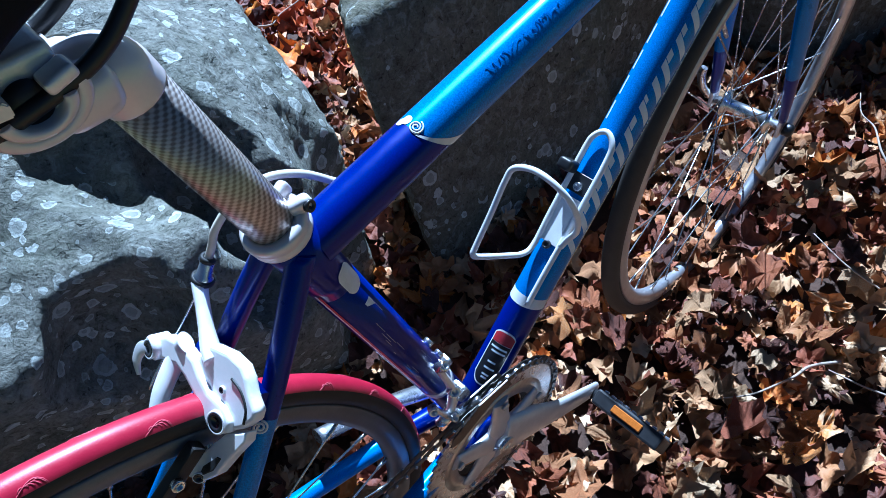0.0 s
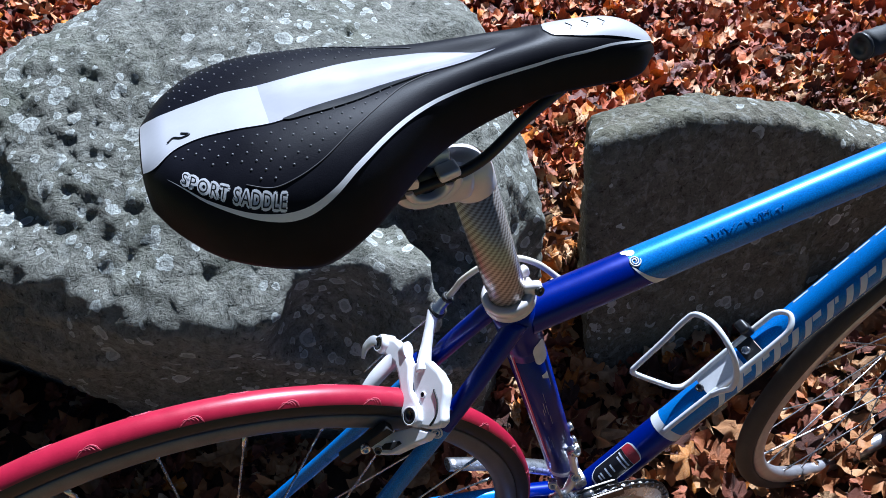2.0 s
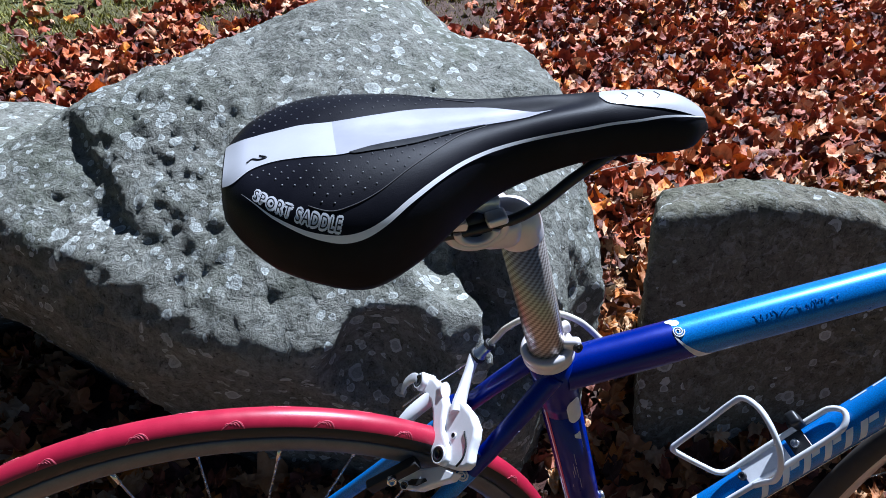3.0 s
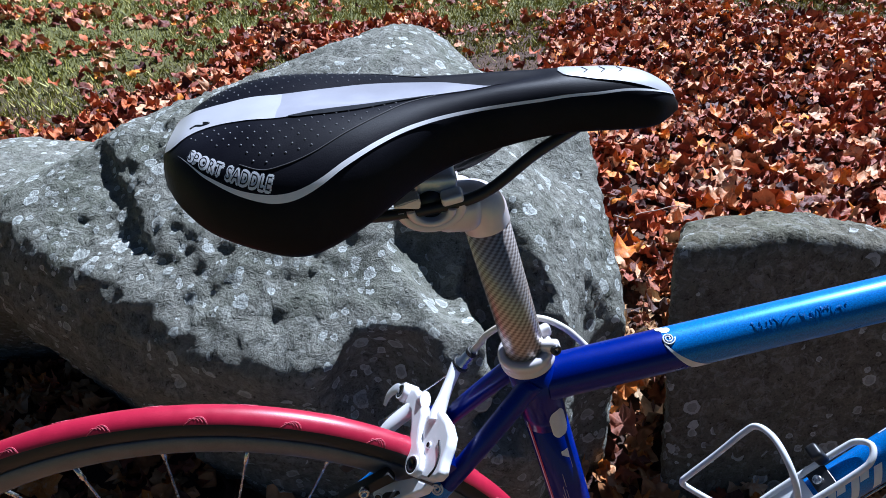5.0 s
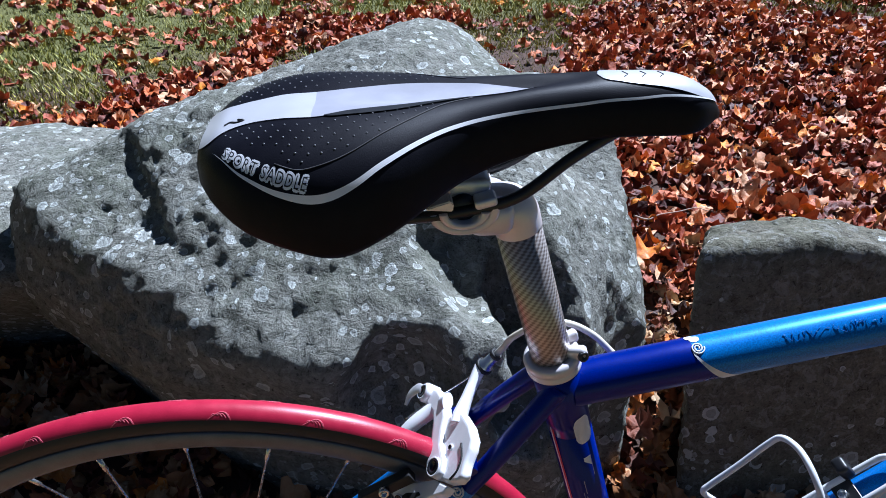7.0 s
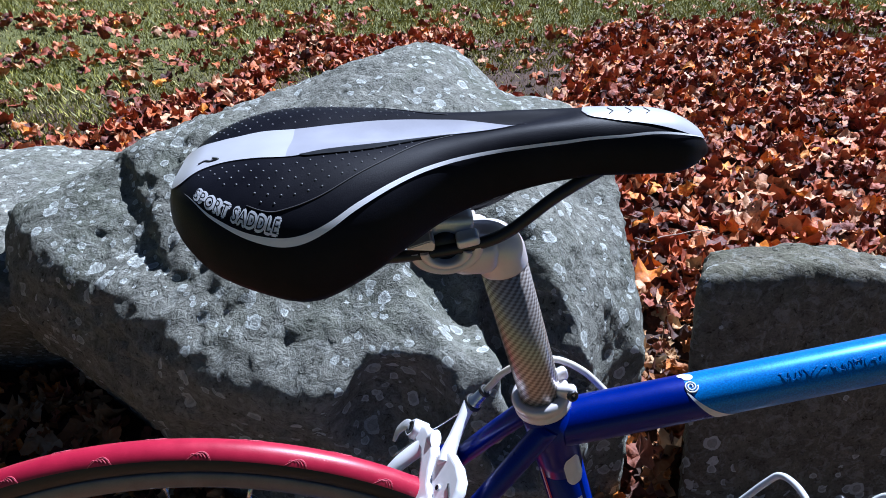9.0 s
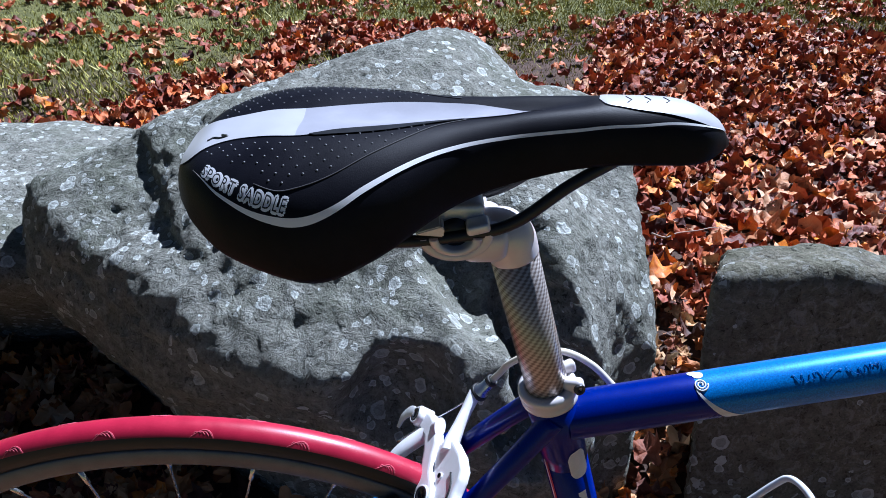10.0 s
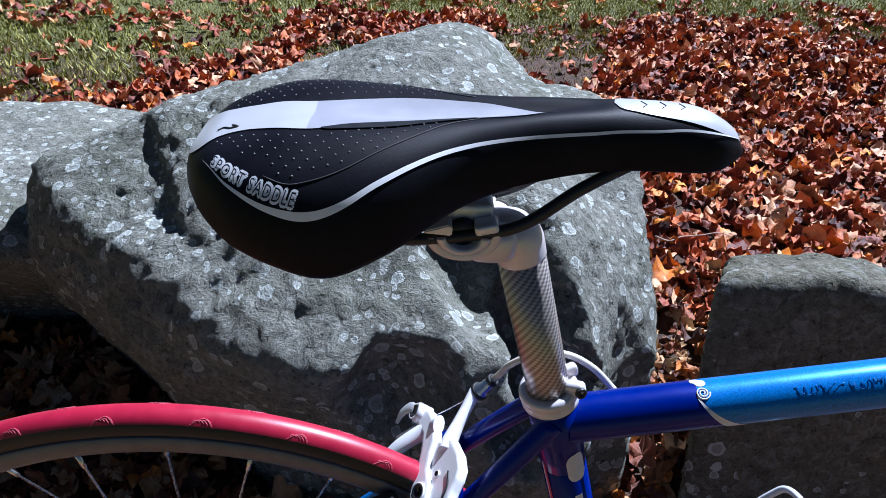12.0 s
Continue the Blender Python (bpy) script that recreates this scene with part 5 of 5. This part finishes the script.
for chain_part in (run, low):
    for k, (a, b) in enumerate(zip(chain_part, chain_part[1:])):
        if (b - a).length > 0.03:
            continue
        w = 0.0030 if k % 2 else 0.0022
        for sgn in (-1, 1):
            me_bm = block(((b - a).length * 1.25, 0.0010, 0.0080), 0.0004, 1, Matrix.Translation((a + b) / 2 + Vector((0, sgn * w, 0))) @ Matrix.Rotation(-math.atan2(b.z - a.z, b.x - a.x), 4, "Y"))
            tmp = bpy.data.meshes.new("tmp")
            me_bm.to_mesh(tmp)
            me_bm.free()
            links.from_mesh(tmp)
            bpy.data.meshes.remove(tmp)
chain = part("chain", links, CHAIN_STEEL, bicycle, "oily dark steel chain")
rivets = bmesh.new()
for q in run[:52]:
    bmesh.ops.create_icosphere(rivets, subdivisions=1, radius=0.0019, matrix=Matrix.Translation(q + Vector((0, -0.0038, 0))))
part("chain_rivets", rivets, POLISHED, chain, "bright rivet heads")
part("cassette", moved(joined(*[moved(toothed(0.026 + 0.0035 * k, 13 + k * 2, 0.014, 0.002), Matrix.Translation((0, -0.044 + 0.004 * k, 0))) for k in range(8)]), Matrix.Translation(REAR)), DARK_STEEL, bicycle, "stack of dark steel sprockets")
# front derailleur
mech = part("front_derailleur", moved(moved(lathe([(0.0160, 0.0), (0.0176, 0.0), (0.0176, 0.011), (0.0160, 0.011)], 32), Matrix.Rotation(radians(90), 4, "X")), frame_from(st_at(0.118), ST_AXIS)), ALLOY, bicycle, "silver front derailleur clamped to the seat tube")
part("clamp_block", block((0.010, 0.013, 0.011), 0.003, 2, frame_from(st_at(0.125) + Vector((0.020, 0.006, 0.003)), ST_AXIS)), POLISHED, mech)
part("link_body", block((0.015, 0.016, 0.020), 0.004, 2, frame_from(st_at(0.118) + Vector((0.008, -0.023, -0.002)), ST_AXIS)), POLISHED, mech)
part("link_arm", strip([st_at(0.128) + Vector((0.0, -0.030, 0.004)), st_at(0.118) + Vector((-0.022, -0.034, 0.0)), st_at(0.110) + Vector((-0.030, -0.028, -0.004))], [0.005, 0.006, 0.004], 0.6), POLISHED, mech)
for sgn in (-1, 1):
    part("guide_plate", moved(plate([(0.030, 0.010), (0.036, -0.006), (0.010, -0.004), (-0.040, -0.022), (-0.052, -0.016), (-0.048, -0.004), (-0.010, 0.014)], 0.0016, 0.0005), Matrix.Translation((-0.012, -0.042 + sgn * 0.006, 0.27 + 0.098))), CHAIN_STEEL, mech, "dark steel chain guide plate")
for p, n_, r, l in (((-0.0419, -0.0200, 0.4458), (0.5, -0.6, 0.6), 0.0055, 0.010), ((-0.0378, -0.0300, 0.4121), (-0.2, -0.8, 0.6), 0.0060, 0.008), ((-0.0256, -0.0350, 0.3705), (0.7, -0.5, 0.5), 0.0040, 0.014), ((-0.0634, -0.0300, 0.4129), (-0.4, -0.8, 0.4), 0.0050, 0.008), ((-0.0498, -0.0350, 0.3840), (0.1, -0.9, 0.4), 0.0042, 0.010)):
    part("pivot", moved(bolt(r, l), frame_from(p, n_, (0, 0, 1))), POLISHED, mech)
part("link_arm", strip([(-0.0419, -0.0200, 0.4458), (-0.0378, -0.0300, 0.4121), (-0.0498, -0.0350, 0.3840)], [0.0055, 0.0065, 0.0045], 0.6), ALLOY, mech)
part("link_arm", strip([(-0.0634, -0.0300, 0.4129), (-0.0498, -0.0350, 0.3840), (-0.0256, -0.0350, 0.3705)], [0.0045, 0.0060, 0.0045], 0.6), POLISHED, mech)
for s0 in (0.190, 0.157):
    part("boss_bolt", moved(bolt(0.0048, 0.0065), frame_from(st_at(s0) + Vector((0.0152, 0, 0.0044)), (0.9615, 0, 0.2747), (0, 1, 0))), POLISHED, bicycle, "silver boss bolt")
# bare cables under the down tube
for y in (-0.012, 0.012):
    part("shift_cable", sweep([dt_at(0.03, -0.021, y), dt_at(0.56, -0.0235, y)], 0.0009, 6), STEEL, bicycle, "bare steel shift cable")
    part("cable_stop", block((0.010, 0.010, 0.016), 0.002, 2, frame_from(dt_at(0.555, -0.0225, y), DT_AXIS)), SKYBLUE, bicycle)

# ---- fork, front brake, bars ----
CROWN = HEAD_LOW + Vector((0.005, 0, -0.016))
fork = part("fork", strip([HEAD_LOW + Vector((0, 0, 0.002)), CROWN + Vector((0.002, 0, -0.004))], [0.0205, 0.019], 1.0), SKYBLUE, bicycle, "sky-blue fork with navy blade tips")
for sgn in (-1, 1):
    blade = part("fork_blade", strip([CROWN + Vector((0.0, sgn * 0.010, 0.002)), CROWN + Vector((0.004, sgn * 0.028, -0.014)), (0.499, sgn * 0.040, 0.610), (0.524, sgn * 0.046, 0.500), (0.546, sgn * 0.049, 0.410), FRONT + Vector((-0.004, sgn * 0.051, 0.016))], [0.0135, 0.0150, 0.0145, 0.0125, 0.0095, 0.0070], 0.78, (1, 0, 0), 8, 20), SKYBLUE, fork, "fork blade, sky blue with a navy tip")
    blade.data.materials.append(NAVY)
    for f in blade.data.polygons:
        if f.center.z < 0.435:
            f.material_index = 1
    part("fork_end", block((0.020, 0.006, 0.030), 0.002, 2, Matrix.Translation(FRONT + Vector((0, sgn * 0.051, 0.002)))), ALLOY, fork)
part("axle_nut", moved(lathe([(0.0, -0.068), (0.007, -0.068), (0.009, -0.064), (0.009, -0.056), (0.0, -0.056)], 20, False), Matrix.Translation(FRONT)), DARK_STEEL, fork)
part("release_lever", strip([FRONT + Vector((0, 0.058, 0)), FRONT + Vector((-0.006, 0.068, 0.014)), FRONT + Vector((-0.016, 0.070, 0.040)), FRONT + Vector((-0.020, 0.066, 0.056))], [0.009, 0.007, 0.006, 0.005], 0.6), POLISHED, fork, "polished quick-release lever")
fb = part("front_brake", strip([CROWN + Vector((0.026, -0.030, -0.040)), CROWN + Vector((0.032, -0.032, -0.012)), CROWN + Vector((0.034, -0.008, 0.010)), CROWN + Vector((0.036, 0.026, 0.018)), CROWN + Vector((0.038, 0.056, 0.006))], [0.007, 0.011, 0.012, 0.008, 0.006], 0.6), WHITE_ALLOY, bicycle, "white enamelled front brake caliper")
part("brake_arm", strip([CROWN + Vector((0.030, 0.030, -0.042)), CROWN + Vector((0.033, 0.034, -0.010)), CROWN + Vector((0.036, 0.018, 0.014)), CROWN + Vector((0.042, 0.050, 0.030))], [0.007, 0.010, 0.009, 0.006], 0.6), WHITE_ALLOY, fb)
part("head_cup", sweep([HEAD_TOP, HEAD_TOP + HEAD_AXIS * 0.012, HEAD_TOP + HEAD_AXIS * 0.030], [0.0215, 0.0205, 0.0150], 24), DARK_STEEL, bicycle)
STEM = HEAD_TOP + HEAD_AXIS * 0.050
part("stem", joined(tube(STEM - HEAD_AXIS * 0.022, STEM + HEAD_AXIS * 0.022, 0.019, sides=24), tube(STEM, STEM + Vector((0.090, 0, 0.022)), 0.0155, 0.0165, 24)), DARK_STEEL, bicycle, "dark alloy stem")
BAR = STEM + Vector((0.094, 0, 0.023))
bar = part("handlebar", tube(BAR + Vector((0, -0.05, 0)), BAR + Vector((0, 0.05, 0)), 0.0155, sides=20), DARK_STEEL, bicycle, "drop handlebar wrapped in black tape")
for sgn in (-1, 1):
    drop = smooth_line([BAR + Vector((0, sgn * 0.05, 0)), BAR + Vector((0.0, sgn * 0.165, 0.0)), BAR + Vector((0.015, sgn * 0.197, -0.002)), BAR + Vector((0.065, sgn * 0.202, -0.012)), BAR + Vector((0.085, sgn * 0.203, -0.062)), BAR + Vector((0.052, sgn * 0.203, -0.135)), BAR + Vector((-0.020, sgn * 0.203, -0.166)), BAR + Vector((-0.098, sgn * 0.202, -0.178))], 10)
    n_d = len(drop)
    part("bar_tape", sweep(drop, [0.0158 + 0.0010 * (i % 2) for i in range(n_d)], 16), TAPE_BLACK, bar, "black bar tape")
    part("end_plug", moved(bolt(0.0165, 0.004), frame_from(drop[-1], drop[-1] - drop[-2], (0, 0, 1))), BLACK_PLASTIC, bar)


# ---- fallen leaves ----
rng = np.random.default_rng(7)


def leaf_template(r, lobes, n=24, spiky=0.25):
    """A dry curled lobed leaf about 1 across: verts and triangles."""
    ang = np.linspace(0, 2 * np.pi, n, endpoint=False) + r.normal(0, 0.05, n)
    peaks = np.sort(np.linspace(-2.3, 2.3, lobes) + r.normal(0, 0.16, lobes))
    reach = (1.0 - 0.10 * np.abs(peaks)) * r.uniform(0.75, 1.1, lobes)
    a = (ang + np.pi) % (2 * np.pi) - np.pi
    rad = 0.52 - spiky + spiky * np.max(reach[None] * np.exp(-np.abs(a[:, None] - peaks[None]) / 0.34), 1)
    rad = rad * r.uniform(0.82, 1.14, n)
    xy = np.stack([np.cos(a) * rad, np.sin(a) * rad * r.uniform(0.45, 1.0)], 1)
    p2 = np.concatenate([np.zeros((1, 2)), xy * 0.55, xy])
    d, th = np.hypot(p2[:, 0], p2[:, 1]), np.arctan2(p2[:, 1], p2[:, 0])
    roll = r.uniform(-2.2, 5.0)
    z = roll * p2[:, 1] ** 2 + r.uniform(-0.9, 1.6) * p2[:, 0] ** 2 + r.uniform(-1.2, 1.2) * p2[:, 0] * p2[:, 1]
    z = z + 0.36 * np.sin(r.integers(3, 6) * th + r.uniform(0, 6)) * d ** 1.3 + r.normal(0, 0.055, len(p2)) * (d > 0.05)
    z = np.clip(z, -0.45, 0.6)
    p2 = p2 * (1 - 0.5 * np.clip(np.abs(z), 0, 0.8))[:, None]
    v = np.concatenate([p2, z[:, None]], 1)
    k = np.arange(n)
    k2 = (k + 1) % n
    tri = np.concatenate([np.stack([0 * k, 1 + k, 1 + k2], 1), np.stack([1 + k, 1 + n + k, 1 + n + k2], 1), np.stack([1 + k, 1 + n + k2, 1 + k2], 1)])
    return v, tri


TEMPLATES = [leaf_template(rng, 5 if i % 4 else 3) for i in range(24)]
LIGHT = [leaf_template(rng, 5 if i % 3 else 3, 14, 0.17) for i in range(24)]


def turn_matrices(n, tilt):
    yaw = rng.uniform(0, 2 * np.pi, n)
    t = np.abs(rng.normal(0, tilt, n)) + np.where(rng.random(n) < 0.3, np.pi, 0)
    az = rng.uniform(0, 2 * np.pi, n)
    ax = np.stack([np.cos(az), np.sin(az), 0 * az], 1)
    c, s = np.cos(t), np.sin(t)
    K = np.zeros((n, 3, 3))
    K[:, 0, 2], K[:, 1, 2], K[:, 2, 0], K[:, 2, 1] = ax[:, 1], -ax[:, 0], -ax[:, 1], ax[:, 0]
    Rt = np.eye(3)[None] + s[:, None, None] * K + (1 - c)[:, None, None] * (K @ K)
    Rz = np.zeros((n, 3, 3))
    Rz[:, 0, 0], Rz[:, 0, 1], Rz[:, 1, 0], Rz[:, 1, 1], Rz[:, 2, 2] = np.cos(yaw), -np.sin(yaw), np.sin(yaw), np.cos(yaw), 1
    return Rt @ Rz


def clear_of_stones(p, gap=0.0):
    q = np.concatenate([p[:, :2], np.full((len(p), 1), 0.06)], 1)
    return (boulder_a(q) > gap) & (boulder_b(q) > gap) & (boulder_c(q) > gap) & (boulder_d(q) > gap)


def is_turf(x, y):
    """Where grass shows: the lawn beyond and beside the drift of leaves."""
    wob = np.array([noise.noise(Vector((a * 1.3, b * 1.3, 5.0))) for a, b in zip(x, y)])
    left = (-1.75 + (y - 1.7) * 0.62 - x) + wob * 0.5
    far = (y - 3.1 - 0.25 * np.abs(x - 0.6)) + wob * 1.3
    return np.maximum(left, far)


def scatter(n, xr, yr, size, keep, depth, tilt):
    p = np.stack([rng.uniform(*xr, n), rng.uniform(*yr, n)], 1)
    p = p[clear_of_stones(p)]
    p = p[keep(p[:, 0], p[:, 1])]
    z = np.array([ground_height(a, b) for a, b in p]) + rng.uniform(0.006, depth, len(p))
    return np.concatenate([p, z[:, None]], 1), rng.uniform(*size, len(p)), turn_matrices(len(p), tilt)


def litter(name, sets, material, label, shapes):
    V, F, base = [], [], 0
    for pos, size, turn in sets:
        which = rng.integers(0, len(shapes), len(pos))
        for t, (v, f) in enumerate(shapes):
            m = which == t
            if not m.any():
                continue
            w = np.einsum("nij,kj->nki", turn[m] * size[m][:, None, None], v) + pos[m][:, None]
            V.append(w.reshape(-1, 3))
            F.append((f[None] + (np.arange(m.sum()) * len(v))[:, None, None]).reshape(-1, 3) + base)
            base += m.sum() * len(v)
    ob = new(name, mesh_from(name, np.concatenate(V), np.concatenate(F), material))
    return tagged(ob, label, "leaves", kind="stuff")


def bare(x, y):
    """Leaves lie thick on the bare ground, thin on the turf, and thin out away from the stones."""
    away = np.hypot((x - 0.35) / 1.25, y - 0.2)
    thin = np.where(y < 1.0, np.clip((2.0 - away) / 0.7, 0.03, 1.0), np.clip((4.3 - np.hypot(x - 0.5, y - 1.4)) / 1.2, 0.05, 1.0))
    clump = np.array([noise.noise(Vector((a * 2.6, b * 2.6, 9.0))) for a, b in zip(x, y)])
    return rng.random(len(x)) < np.where(is_turf(x, y) > 0, np.clip(0.10 + 0.35 * clump, 0.02, 0.4), thin)


litter("leaf_litter", [scatter(19000, (-2.2, 2.6), (-1.7, 1.1), (0.04, 0.10), bare, 0.06, 0.6)], LEAF_MANY, "thick layer of dry brown and tan fallen maple leaves", TEMPLATES)
litter("leaf_litter", [scatter(27000, (-3.2, 4.6), (0.9, 4.2), (0.05, 0.10), bare, 0.055, 0.62), scatter(11000, (-4, 6), (3.9, 7.0), (0.06, 0.10), bare, 0.04, 0.5)], LEAF_RED, "drift of red and rust fallen leaves on the lawn", LIGHT)

# the leaves that lie nearest, each one by itself
singles = [mesh_from("leaf", v, f, LEAF_ONE) for v, f in TEMPLATES[:16]]
pos, size, turn = scatter(420, (-0.1, 1.25), (-0.62, 0.30), (0.05, 0.105), bare, 0.03, 0.40)
for i in range(min(300, len(pos))):
    ob = new("leaf", singles[i % len(singles)])
    ob.parent = ground
    ob.matrix_basis = Matrix.Translation(Vector(pos[i]) + Vector((0, 0, 0.045))) @ Matrix(turn[i].tolist()).to_4x4() @ Matrix.Scale(size[i], 4)

# grass of the lawn
gn_ = 260000
gp = np.stack([rng.uniform(-5.5, 5.5, gn_), rng.uniform(1.2, 7.0, gn_)], 1)
gp = gp[(is_turf(gp[:, 0], gp[:, 1]) > -0.15) & clear_of_stones(gp)]
hgt = rng.uniform(0.010, 0.032, len(gp))
lean = rng.normal(0, 0.6, (len(gp), 2)) * hgt[:, None]
az = rng.uniform(0, np.pi, len(gp))
wid = np.stack([np.cos(az), np.sin(az)], 1) * rng.uniform(0.0022, 0.0055, len(gp))[:, None]
g0 = np.zeros((len(gp), 1))
blades = np.stack([np.concatenate([gp - wid, g0 - 0.005], 1), np.concatenate([gp + wid, g0 - 0.005], 1), np.concatenate([gp + lean, hgt[:, None]], 1)], 1).reshape(-1, 3)
grass = new("grass", mesh_from("grass", blades, np.arange(len(blades)).reshape(-1, 3), GRASS))
tagged(grass, "short dry autumn lawn grass, olive green", "grass", kind="stuff")


# fallen twigs among the leaves
tr = random.Random(11)
for x, y, a, l in ((0.62, -0.30, 70, 0.34), (0.47, -0.38, 96, 0.24), (0.78, -0.26, 20, 0.20), (0.40, -0.22, 150, 0.18), (0.95, -0.10, 40, 0.26), (0.55, 1.20, 10, 0.22), (-1.35, 2.45, 12, 0.16)):
    d = Vector((math.cos(radians(a)), math.sin(radians(a)), 0))
    line = [Vector((x, y, 0.075)) + d * l * (t - 0.5) + Vector((tr.uniform(-0.012, 0.012), tr.uniform(-0.012, 0.012), tr.uniform(-0.012, 0.016))) for t in (0, 0.2, 0.4, 0.6, 0.8, 1.0)]
    sm = smooth_line(line, 5)
    tw = part("twig", sweep(sm, [0.0026 - 0.0016 * i / (len(sm) - 1) for i in range(len(sm))], 7), TWIG, None)
    tagged(tw, "thin pale dry twig lying on fallen leaves", "twig", "twigs among the leaves")
